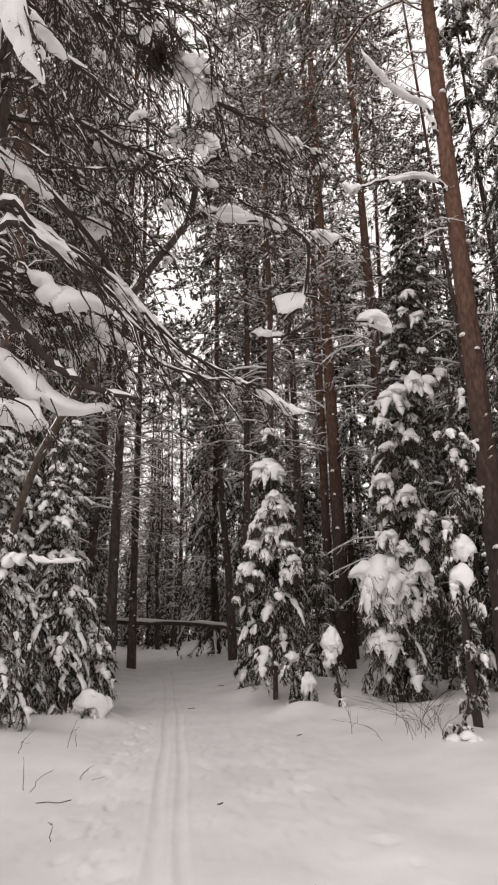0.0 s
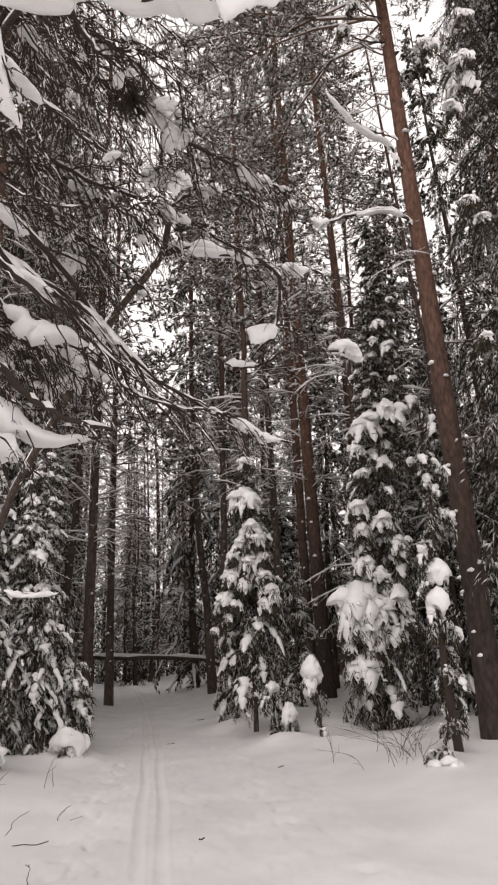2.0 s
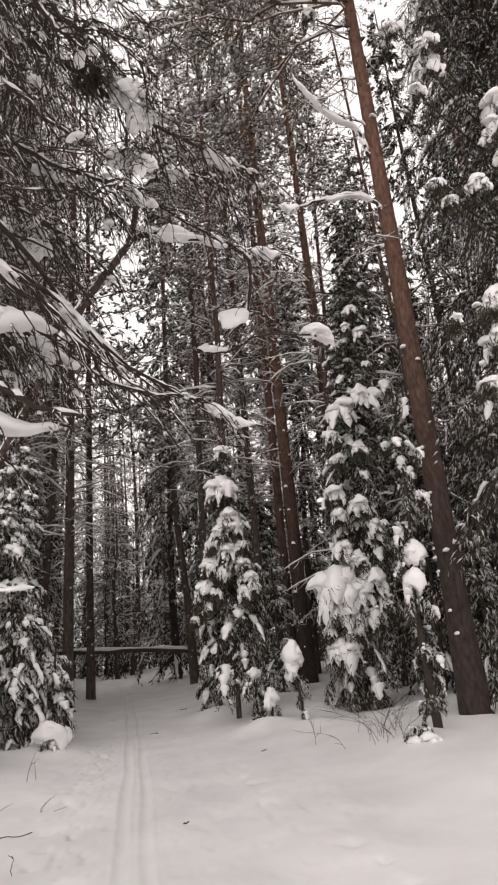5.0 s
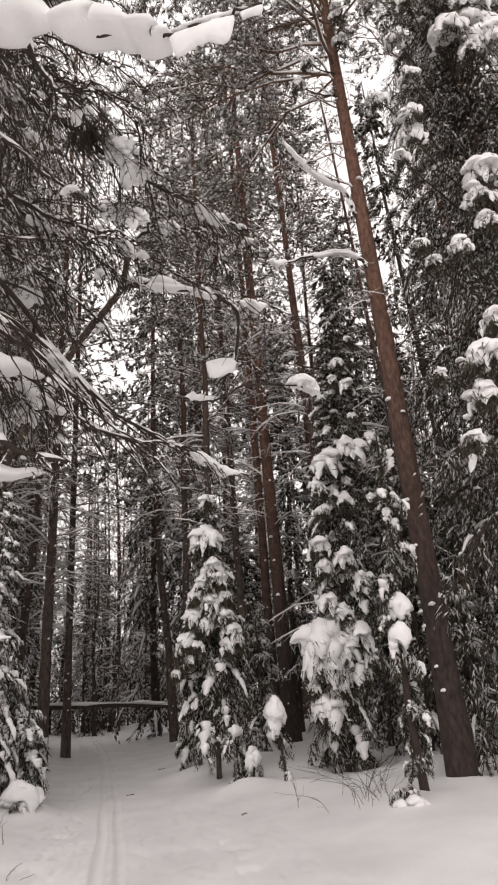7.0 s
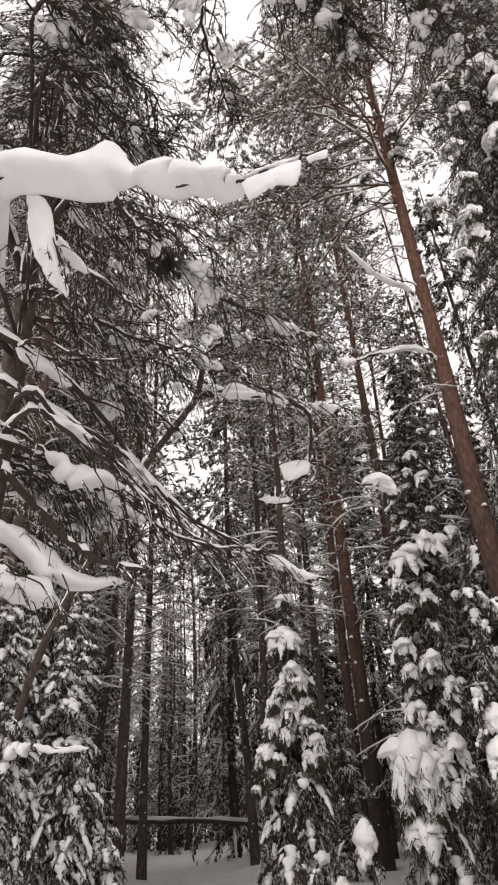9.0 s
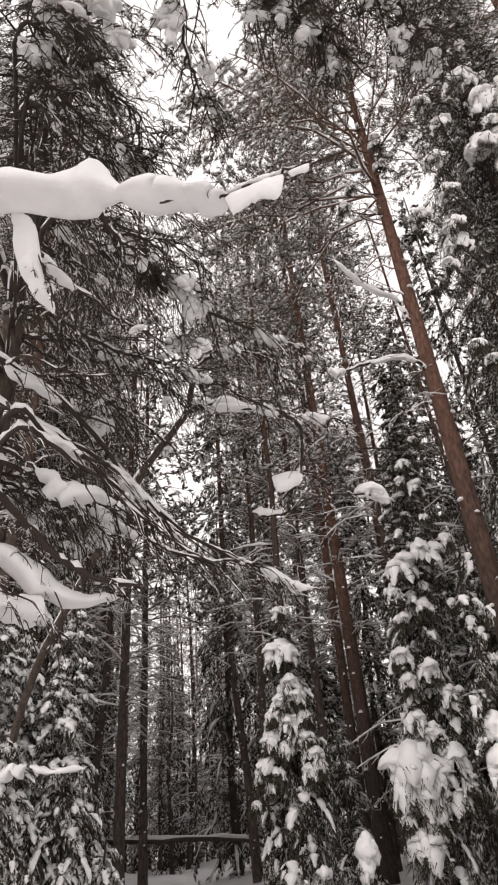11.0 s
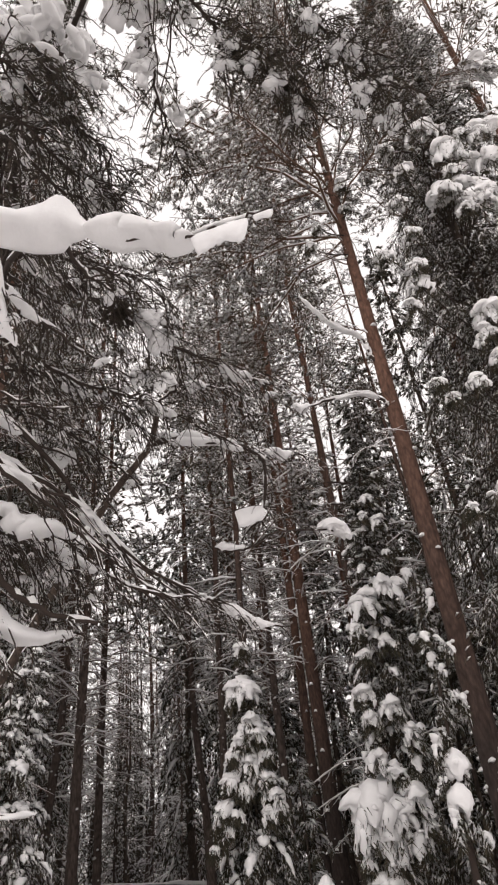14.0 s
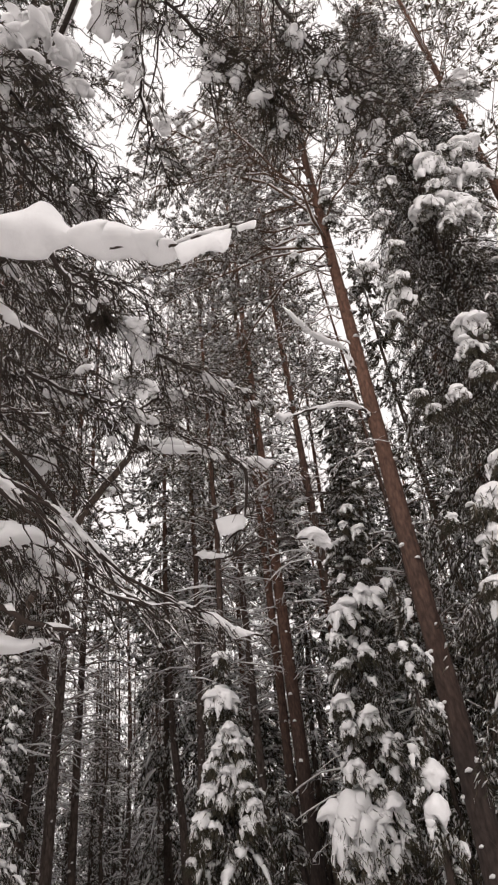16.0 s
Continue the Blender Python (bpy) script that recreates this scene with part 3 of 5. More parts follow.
FAR = {s: limb_kit(spruce_limb, 7, "branch", SP, length=s, droop=0.8, twigs=10, per=8, snow=1.15, fine=False, bare=0.4, cover=0.7, big=0.6) for s in (0.5, 1.0, 1.7)}
FAR_DARK = {s: limb_kit(spruce_limb, 7, "branch", SP, length=s, droop=0.9, twigs=11, per=8, snow=1.05, fine=False, bare=0.55, cover=0.75, big=0.6) for s in (0.5, 1.0, 1.7)}
FAR2 = {s: limb_kit(spruce_limb, 7, "branch", SP, length=s, droop=0.85, twigs=5, per=5, snow=1.5, fine=False, bare=0.7, cover=0.75, big=0.4) for s in (1.0, 1.8)}
DEAD_FAR2 = limb_kit(dead_limb, 8, "dead_limb", PN, length=1.9, bend=0.2, snow=0.9, forks=3, fine=False)
LIVE_FAR2 = limb_kit(pine_limb, 8, "limb", PN, length=2.2, tufts=7, per=5, snow=0.9, fine=False)
DEAD_NEAR = limb_kit(dead_limb, 8, "dead_limb", PN, length=1.5, bend=0.25, snow=0.85, forks=8)
DEAD_FAR = limb_kit(dead_limb, 10, "dead_limb", PN, length=1.7, bend=0.2, snow=0.9, forks=6, fine=False)
LIVE_NEAR = limb_kit(pine_limb, 6, "limb", PN, length=1.9, tufts=18, per=6, snow=0.55)
LIVE_WIDE = limb_kit(pine_limb, 7, "limb", PN, length=4.0, tufts=48, per=8, snow=0.7, reach=0.34)
LIVE_FAR = limb_kit(pine_limb, 8, "limb", PN, length=2.1, tufts=10, per=7, snow=0.85, fine=False)


def gz(x, y):
    return float(ground_z(x, y))


# ---- the near trees beside the trail ----
hero_spruce = spruce_tree((2.55, 11.8, gz(2.55, 11.8) - 0.1), 9.4, (0.85, 0.0), 0.085, spruce_plan(9.4, 0.5, 0.23, lambda u: 0.85 * (1 - u) ** 0.65 + 0.1, 0.5, -0.4), CLOTTED,
            "slender spruce bowed under heavy cakes of snow beside the trail", "snow-laden spruces", windward=3.9)
mid_spruce = spruce_tree((0.38, 12.4, gz(0.38, 12.4)), 5.1, (0.05, 0.0), 0.045, spruce_plan(5.1, 1.2, 0.21, lambda u: 1.0 * (1 - u) ** 0.8 + 0.1, 0.4, -0.5), CLOTTED,
            "young spruce thickly capped with snow on a bare thin stem", "snow-laden spruces", windward=4.3)
right_spruce = spruce_tree((5.7, 9.0, gz(5.7, 9.0)), 24, (0.5, -0.2), 0.18, spruce_plan(24, 0.6, 0.34, lambda u: 2.5 * (1 - u) ** 0.55 + 0.15, 0.35, -0.2), MEDIUM,
            "tall dark spruce with broad snow-covered boughs", "snow-laden spruces")
for x, y, h, lx, ly, rad in ((-2.98, 10.6, 3.7, -0.25, -0.3, 0.7), (-3.55, 10.4, 4.3, -0.3, 0.1, 0.8), (-4.15, 10.0, 4.6, 0.15, -0.2, 0.85), (-2.62, 10.9, 1.5, 0.1, 0.0, 0.5), (-3.5, 8.9, 2.6, 0.2, -0.4, 0.7), (-3.3, 11.6, 5.2, -0.1, 0.2, 0.8)):
    spruce_tree((x, y, gz(x, y)), h, (lx, ly), 0.04, spruce_plan(h, 0.35, 0.22, lambda u: rad * (1 - u) ** 0.5 + 0.1, 0.3, -0.5), SNOWY,
                "young spruce buried in snow at the trail edge", "young snowy spruces")


def pine_tree(at, height, lean, r0, r1, first, crown_from, dead, live, label, sides=20, bark=None, spread=1.0, toward=None, kits=None):
    root = thing("pine_tree", at, label, "tree", "pines")
    p = trunk_line(height, lean, 16, 0.0004 * height)
    part("trunk", [trunk_chunk(p, r0, r1, sides, 0.3)], [bark or PINE_BARK], root)
    for k in range(dead + live):
        if k < dead:
            z, pitch, sc, kit = rng.uniform(first, crown_from + 1), rng.normal(0.1, 0.2), rng.uniform(0.45, 1.1), (kits or (DEAD_FAR, LIVE_FAR))[0]
        else:
            u = rng.uniform(0, 1)
            z, pitch, sc, kit = crown_from + (height * 0.99 - crown_from) * u, rng.normal(0.1 + 0.5 * u, 0.25), spread * (1.2 - 0.6 * u) * rng.uniform(0.7, 1.2), (kits or (DEAD_FAR, LIVE_FAR))[1]
        wood, cakes, me, snow_me = kit[int(rng.integers(len(kit)))]
        b = part("dead_limb" if k < dead else "limb", me, None, root, "", limb_at(p, height, z, rng.normal(toward, 0.8) if toward and k % 6 < 5 else rng.uniform(0, 6.283), pitch, sc))
        tagged(part("snow_load", snow_me, None, b, "white snow lying along the limb"), kind="stuff")
    stub = make_mesh("snow_tuft", [lumps(np.zeros((1, 3)), np.array([[0.046, 0.034, 0.034]]), None, 2, 0, 0.3)], [SNOW])
    n = int(crown_from * 3.5)
    for _ in range(n):
        z, a = rng.uniform(0.6, crown_from), rng.uniform(0, 6.283)
        c, _ = along(p, np.array([z / height]))
        rr = r0 + (r1 - r0) * (z / height) ** 0.9
        part("snow_tuft", stub, None, root, "", Matrix.Translation(c[0] + (rr + 0.003) * np.array([math.cos(a), math.sin(a), 0])) @ Matrix.Scale(rng.uniform(0.5, 1.4), 4))
    return root


right_pine = pine_tree((3.42, 8.93, gz(3.42, 8.93)), 21.5, (-0.1, 0.0), 0.18, 0.06, 6.2, 12.0, 14, 60, "tall leaning pine with orange-brown bark dotted with snow", 20, None, 1.0, 3.3, (DEAD_NEAR, LIVE_WIDE))
pine_tree((2.38, 17.2, gz(2.38, 17.2)), 28, (-0.1, 0.0), 0.2, 0.05, 5.0, 15, 60, 44, "tall pine with reddish bark and snowy dead limbs", 18, None, 1.3)
pine_tree((2.12, 18.0, gz(2.1, 18)), 26, (0.05, 0.0), 0.14, 0.04, 5.5, 15, 44, 34, "slim pine with red-brown bark standing beside a thicker one", 16, None, 1.2)
pine_tree((4.25, 20, gz(4.25, 20)), 30, (0.0, 0.0), 0.17, 0.05, 6.0, 17, 56, 44, "tall pine with dark lower bark and snow-lined limbs")
pine_tree((1.48, 19, gz(1.48, 19)), 27, (-0.2, 0.0), 0.13, 0.04, 5, 10, 44, 90, "thin dark pine with many dead snowy limbs", 14, DARK_BARK, 1.3)
pine_tree((-3.88, 18, gz(-3.88, 18)), 26, (0.3, 0.0), 0.15, 0.05, 4.0, 8, 50, 64, "dark pine at the trail edge with snow-lined limbs", 16, DARK_BARK, 1.3)
pine_tree((-4.0, 22, gz(-4, 22)), 26, (0.1, 0.0), 0.13, 0.05, 3.5, 8, 50, 60, "dark pine at the trail edge with snow-lined limbs", 14, DARK_BARK, 1.4)
pine_tree((6.95, 12.6, gz(6.95, 12.6)), 24, (-0.1, 0.0), 0.17, 0.06, 12, 17, 8, 34, "pine with bright orange upper bark behind a spruce", 16, None, 1.1, None, (DEAD_NEAR, LIVE_NEAR))
pine_tree((7.7, 8.8, gz(7.7, 8.8)), 27, (0.2, 0.0), 0.18, 0.06, 9, 13.0, 14, 64, "tall pine with a broad snow-dusted crown", 14, DARK_BARK, 1.3)
pine_tree((-5.6, 12.6, gz(-5.6, 12.6)), 24, (0.6, 0.0), 0.16, 0.05, 4, 9.0, 30, 60, "pine with a broad snowy crown beside the trail", 14, DARK_BARK, 1.3, None, (DEAD_NEAR, LIVE_NEAR))

# ---- the forest behind ----
def reach_of(w):
    return lambda u: w * (1 - u) ** 0.65 + 0.15


spruces = [far_tree("spruce_tree", spruce_far(h, reach_of(w), r, st, step, k, (0.1, 0)), "tall narrow spruce dusted with snow in the dense forest", "tree", "forest spruces")
           for h, w, r, st, step, k in ((16, 1.5, 0.13, 0.8, 0.58, FAR_DARK), (13, 1.5, 0.11, 0.5, 0.55, FAR), (20, 1.8, 0.15, 1.5, 0.7, FAR), (7, 1.1, 0.07, 0.3, 0.48, FAR), (4, 0.9, 0.05, 0.2, 0.4, FAR), (15, 1.3, 0.12, 2.0, 0.55, FAR_DARK), (22, 1.45, 0.13, 0.5, 0.46, FAR_DARK))]
pines = [far_tree("pine_tree", pine_far(h, r, fi, cf, DEAD_FAR, LIVE_FAR, dd, lv, ln, DARK_BARK if r < 0.16 else None), "tall straight pine with snow-lined dead limbs in the forest", "tree", "forest pines")
         for h, r, fi, cf, dd, lv, ln in ((25, 0.15, 2.0, 10, 56, 60, (0.3, 0)), (23, 0.11, 1.5, 9, 58, 56, (-0.3, 0)), (28, 0.17, 3, 11, 54, 66, (0, 0.2)), (20, 0.08, 1.0, 8, 60, 48, (0.5, 0)))]
far_spruces = [far_tree("spruce_tree", spruce_far(h, reach_of(w), r, st, sp, FAR2, (0.1, 0)), "distant snow-dusted spruce deep in the forest", "tree", "distant trees")
               for h, w, r, st, sp in ((19, 1.9, 0.13, 0.6, 1.0), (14, 1.8, 0.11, 0.4, 0.9), (9, 1.5, 0.08, 0.3, 0.7), (5, 1.2, 0.06, 0.2, 0.5))]
far_pines = [far_tree("pine_tree", pine_far(h, r, fi, cf, DEAD_FAR2, LIVE_FAR2, dd, lv, ln, DARK_BARK if r < 0.16 else None), "distant straight pine trunk with snowy limbs", "tree", "distant trees")
             for h, r, fi, cf, dd, lv, ln in ((22, 0.13, 1.0, 8, 40, 40, (0.3, 0)), (20, 0.1, 0.8, 7, 40, 38, (-0.3, 0)), (25, 0.14, 1.2, 9, 38, 46, (0, 0.2)), (17, 0.07, 0.8, 6, 40, 34, (0.3, 0)))]

placed = [(2.38, 17.2), (2.12, 18), (4.25, 20), (1.48, 19), (-3.88, 18), (-4, 22), (6.95, 12.6), (5.7, 9), (2.55, 11.8), (3.38, 8.93), (7.7, 8.8)]


def put(src, x, y, s=1.0, tilt=0.0):
    m = Matrix.Translation((x, y, gz(x, y) - 0.05)) @ Euler((rng.normal(0, 1) * tilt, rng.normal(0, 1) * tilt, rng.uniform(0, 6.283))).to_matrix().to_4x4() @ Matrix.Scale(s, 4)
    placed.append((x, y))
    return copy_thing(src, m)


dense_pine = far_tree("pine_tree", pine_far(25, 0.14, 6, 9, DEAD_FAR, LIVE_FAR, 34, 84, (0.2, 0), DARK_BARK), "tall pine with a dense snow-mottled crown", "tree", "forest pines")
for x, y, sc in ((0.45, 16.5, 0.9), (-0.7, 23.5, 1.05), (-6.2, 20.5, 0.95), (-6.4, 25.5, 1.0), (1.2, 26.0, 1.0), (3.2, 23.5, 1.0), (5.6, 22.0, 1.0), (-8.0, 17.0, 1.0), (-4.3, 16.0, 0.9), (-5.1, 19.8, 1.0), (-0.25, 19.6, 0.95), (-4.9, 13.2, 0.85)):
    put(dense_pine, x, y, sc)
for src, x, y, s in ((spruces[6], -1.55, 28.5, 1.3), (spruces[2], 6.3, 15.0, 1.0), (spruces[0], -5.4, 14.5, 1.0), (spruces[1], -4.6, 13.0, 1.0), (spruces[1], 0.7, 23, 0.9),
                     (spruces[3], 4.1, 14.6, 0.8), (spruces[4], 1.5, 15.0, 0.8), (pines[0], -4.9, 11.6, 1.0), (pines[2], -6.3, 15.6, 1.0), (pines[1], -6.4, 12.0, 1.05), (spruces[2], -7.0, 10.0, 1.0),
                     (pines[0], 3.6, 15.8, 1.0), (spruces[5], 3.1, 20.5, 1.0), (spruces[0], 5.2, 17.5, 1.0), (spruces[4], -5.2, 16.0, 1.0), (spruces[3], -6.0, 18.0, 1.0), (spruces[0], 7.3, 11.2, 1.0), (spruces[5], 8.6, 13.4, 1.0), (spruces[3], 5.7, 12.2, 0.9), (spruces[0], 8.0, 16.0, 1.0), (pines[3], 4.9, 13.6, 0.9), (spruces[4], 4.7, 11.0, 0.7), (pines[3], -7.2, 27.2, 1.05), (spruces[1], -6.6, 24.6, 1.0), (spruces[5], -8.2, 31.5, 1.0)):
    put(src, x, y, s)


def clear(x, y, gap):
    return (y > 44 or abs(x - float(trail_x(y))) > (1.8 if y < 22 else 2.9)) and all((x - a) ** 2 + (y - b) ** 2 > gap ** 2 for a, b in placed)


def scatter(count, az0, az1, d0, d1, gap, pools, share, keep=lambda az, d: True):
    n = 0
    for _ in range(count * 60):
        az, d = rng.uniform(az0, az1), math.sqrt(rng.uniform(d0 * d0, d1 * d1))
        x, y = d * math.sin(az), d * math.cos(az)
        if clear(x, y, gap) and keep(az, d):
            pool = pools[0] if rng.random() < share else pools[1]
            put(pool[int(rng.integers(len(pool)))], x, y, rng.uniform(0.85, 1.15), 0.012)
            n += 1
            if n == count:
                break


scatter(36, -0.62, 0.66, 13, 28, 1.1, (pines, spruces), 0.6, lambda az, d: d > 21 or az < -0.24 or az > 0.42)
scatter(72, -0.42, 0.47, 26, 48, 1.0, (far_pines, far_spruces), 0.45, lambda az, d: d > 36 or not -0.2 < az < -0.02)
for k in range(22):
    put((far_spruces + far_pines)[(0, 1, 2, 4, 1, 3, 5, 0, 2, 7)[k % 10]], -9.0 + 0.33 * k + rng.normal(0, 0.3), 37.5 + (k * 7 % 11) * 0.9, rng.uniform(0.85, 1.1))
scatter(26, -0.3, -0.06, 47, 68, 0.9, (far_pines, far_spruces), 0.2)
scatter(10, 0.3, 0.5, 13, 22, 0.9, (spruces[3:4], spruces[3:5]), 0.6)
scatter(14, -0.2, -0.07, 42, 60, 0.8, (far_pines, far_spruces), 0.2)
scatter(18, -0.36, 0.3, 40, 58, 0.9, (far_pines, far_spruces), 0.3)
scatter(12, -0.42, -0.22, 27, 42, 0.7, (far_pines, far_spruces), 0.12)
scatter(12, -0.03, 0.3, 24, 38, 0.7, (far_pines, far_spruces), 0.15)
put(spruces[2], -0.2, 26.0, 1.0)
put(pines[0], 0.5, 25.4, 1.0)
scatter(16, -0.56, -0.2, 21, 32, 0.9, (far_pines, far_spruces), 0.4)
# unseen trees beside and behind the camera, added to close the forest and block skylight
scatter(14, 0.8, 5.4, 6.5, 24, 2.2, (far_pines, far_spruces), 0.6)
scatter(24, -0.38, -0.16, 27, 46, 0.8, (far_pines, far_spruces), 0.6)
scatter(28, -0.5, 0.5, 58, 85, 1.2, (far_pines, far_spruces), 0.5)
for k, src in enumerate(spruces + pines + far_spruces + far_pines + [dense_pine]):
    x, y = -16 - 2.2 * (k % 6), 12 + 3.5 * (k // 6) + 1.5 * (k % 6)
    src.matrix_basis = Matrix.Translation((x, y, gz(x, y)))

# ---- the spruce beside the camera, whose boughs hang into the view ----
def slab(p, s0, s1, width, height, lift=-0.35, ends=(1.0, 1.0), drop=0.3, slot=0):
    """A long cake of snow on a bough between the fractions s0 and s1, thicker in the middle, with a wavy rim."""
    k, sides = 22, 14
    u = np.linspace(0, 1, k)
    c, _ = along(p, s0 + (s1 - s0) * u)
    height = np.full(k, height) * np.linspace(ends[0], ends[1], k)
    swell = 0.3 * height * np.sin(u * 9 + rng.uniform(0, 6))
    wave = 1 + 0.3 * np.sin(u * 11 + rng.uniform(0, 6)) + 0.12 * np.sin(u * 27 + rng.uniform(0, 6)) + 0.06 * rng.normal(size=k)
    env = np.clip(np.minimum(u * 6, (1 - u) * 3.5), 0.02, 1) ** 0.7
    t = unit(np.gradient(c, axis=0))
    side = unit(np.cross(t, np.array([0, 0, 1.0])))
    th = np.arange(sides) * 2 * np.pi / sides
    cs, sn = np.cos(th), np.sin(th)
    up = np.where(sn > 0, sn * 0.75, sn * drop * 2.2)
    v = c[:, None] + side[:, None] * (cs[None] * (width * env * (0.85 + 0.15 * wave))[:, None])[..., None]
    n = np.cross(side, t)
    v += n[:, None] * ((up[None] + lift) * (height * env * wave)[:, None] - 0.25 * (cs ** 2)[None] * (height * env)[:, None] + (swell * env)[:, None])[..., None]
    i = np.arange(k * sides).reshape(k, sides)
    j = np.roll(i, -1, axis=1)
    f = np.stack([i[:-1], j[:-1], j[1:], i[1:]], -1).reshape(-1, 4)
    return v.reshape(-1, 3), f, slot, True


def curtain(p, s0, s1, drop, thick, slot=0):
    """A sheet of snow that hangs under a bough between the fractions s0 and s1, with a ragged lower rim."""
    k, rows = 20, 5
    u = np.linspace(0, 1, k)
    c, _ = along(p, s0 + (s1 - s0) * u)
    env = np.clip(np.minimum(u * 9, (1 - u) * 7), 0.05, 1) ** 0.6
    deep = drop * env * (0.85 + 0.12 * np.sin(u * 7 + rng.uniform(0, 6)) + 0.035 * rng.normal(size=k))
    t = unit(np.gradient(c, axis=0))
    side = unit(np.cross(t, np.array([0, 0, 1.0])))
    th = np.linspace(0, 1, rows)
    fat = thick * np.clip(np.sin(np.pi * (0.12 + 0.86 * th)), 0.05, 1)
    down = np.stack([c[:, :2].repeat(rows, 0).reshape(k, rows, 2)[..., 0], c[:, :2].repeat(rows, 0).reshape(k, rows, 2)[..., 1], c[:, 2:] - 0.004 - deep[:, None] * th[None]], -1)
    push = side[:, None] * (fat[None] * env[:, None])[..., None]
    v = np.concatenate([down + push, (down - push)[:, ::-1]], 1)
    i = np.arange(k * rows * 2).reshape(k, rows * 2)
    j = np.roll(i, -1, axis=1)
    f = np.stack([i[:-1], j[:-1], j[1:], i[1:]], -1).reshape(-1, 4)
    return v.reshape(-1, 3), f, slot, True


def bough(root, points, r0, twigs, reach, per, slabs=(), cover=0.6, droop=0.5, sub=3, dabs=0, k=26, needle=0.04, sweep=False, taper=0.85):
    """A bough of the near spruce along a few control points, with twigs, sparse needles and its snow."""
    p = smooth_line(points, k, 0.008)
    u = np.linspace(0, 1, k)
    r = r0 * (1.05 - taper * u)
    wood = [tubes(p[None], r[None], 7, 0)]
    cakes = [ridge(p[None], r[None], cover, 1.5, 7)] if cover else []
    if twigs:
        tw, ln = twig_set(p, twigs, reach * 1.15, droop + (0.05 if sweep else 0.35), 0.22 if sweep else 0.6, 0.08, 6, (0.8, 1.2) if sweep else (0.35, 1.0))
        tr = np.linspace(0.009 if sweep else 0.0055, 0.0025, 6)[None] * rng.uniform(0.7, 1.5, (twigs, 1))
        wood.append(tubes(tw, tr, 4, 0))
        cakes.append(ridge(tw, tr, 0.45 if sweep else 0.1, 1.2, 5))
        fine = []
        for q in tw[: twigs]:
            t2, _ = twig_set(q, sub, reach * 0.42, 0.7, 1.0, 0.15, 4)
            fine.append(t2)
        fine = np.concatenate(fine)
        wood.append(tubes(fine, np.linspace(0.003, 0.0016, 4)[None] * np.ones((len(fine), 1)), 3, 0))
        if not sweep:
            cakes.append(dust(fine, 1, 0.06, 0.007))
        if per:
            wood.append(needled(fine, None, per, needle, 0.006))
            wood.append(needled(tw, None, per * 2, needle, 0.006))
        dabs = dabs // 3
        if dabs:
            a = tw[rng.integers(0, twigs, dabs), rng.integers(1, 5, dabs)]
            w = rng.uniform(0.012, 0.035, dabs)
            cakes.append(lumps(a + np.array([0, 0, 0.01]), np.stack([w * rng.uniform(1, 2.6, dabs), w, w * 0.8], -1), None, 2, 0, 0.3))
    b = part("bough", wood, SP, root)
    if cakes:
        tagged(part("snow_cover", cakes, [SNOW], b, "thin snow lying along the twigs"), kind="stuff")
    for s0, s1, w, h, *more in slabs:
        part("snow_slab", [slab(p, s0, s1, w, h, *more)], [SNOW], b, "thick slab of snow on the bough")
    return b


TX, TY = -1.98, 4.2
near = thing("spruce_tree", (0, 0, 0), "old spruce whose drooping boughs carry slabs of snow over the trail", "tree", "near trees")
line = np.array([(TX, TY, z + gz(TX, TY)) for z in np.linspace(0, 15, 14)]) + rng.normal(0, 0.02, (14, 3)) * np.array([1, 1, 0])
part("trunk", [trunk_chunk(line, 0.14, 0.03, 18, 0.3)], [SPRUCE_BARK], near)
TR = lambda z: (TX, TY, z)
bough(near, [TR(5.0), (-1.82, 3.48, 4.64), (-1.49, 3.87, 4.54), (-1.20, 4.24, 4.36), (-0.87, 4.70, 3.95), (-0.44, 5.03, 3.64), (0.05, 5.25, 3.45), (0.62, 5.41, 3.23)], 0.03, 15, 0.9, 1, [(0.2, 0.34, 0.05, 0.06, -0.5), (0.5, 0.62, 0.06, 0.05), (0.86, 0.98, 0.06, 0.05)], cover=0.7, dabs=12, sub=2, sweep=True)
bough(near, [TR(4.7), (-1.82, 3.60, 4.32), (-1.53, 3.92, 4.24), (-1.26, 4.19, 4.16), (-0.92, 4.50, 3.98), (-0.66, 4.79, 3.71), (-0.27, 5.03, 3.48)], 0.027, 13, 0.9, 1, [(0.3, 0.42, 0.05, 0.06, -0.5), (0.62, 0.74, 0.05, 0.05)], cover=0.7, dabs=12, sub=2, sweep=True)
bough(near, [TR(4.3), (-1.86, 3.83, 3.97), (-1.61, 4.10, 3.91), (-1.23, 4.42, 3.77), (-0.89, 4.69, 3.59), (-0.49, 4.91, 3.46), (-0.13, 5.06, 3.43)], 0.024, 12, 0.9, 1, [(0.5, 0.68, 0.05, 0.04)], cover=0.7, sub=2, sweep=True)
bough(near, [TR(4.4), (-1.38, 3.2, 3.89), (-1.25, 3.43, 3.81), (-1.07, 3.65, 3.76), (-0.86, 4.02, 3.61), (-0.59, 4.57, 3.49)], 0.02, 8, 0.6, 1, [(0.35, 0.6, 0.04, 0.035)], cover=0.8, sub=2, sweep=True)
bough(near, [TR(4.2), (-1.36, 3.24, 3.76), (-1.14, 3.65, 3.73), (-0.98, 3.85, 3.66), (-0.8, 4.19, 3.53), (-0.43, 4.73, 3.41), (-0.22, 4.96, 3.4)], 0.02, 8, 0.6, 1, (), cover=0.8, sub=2, sweep=True)
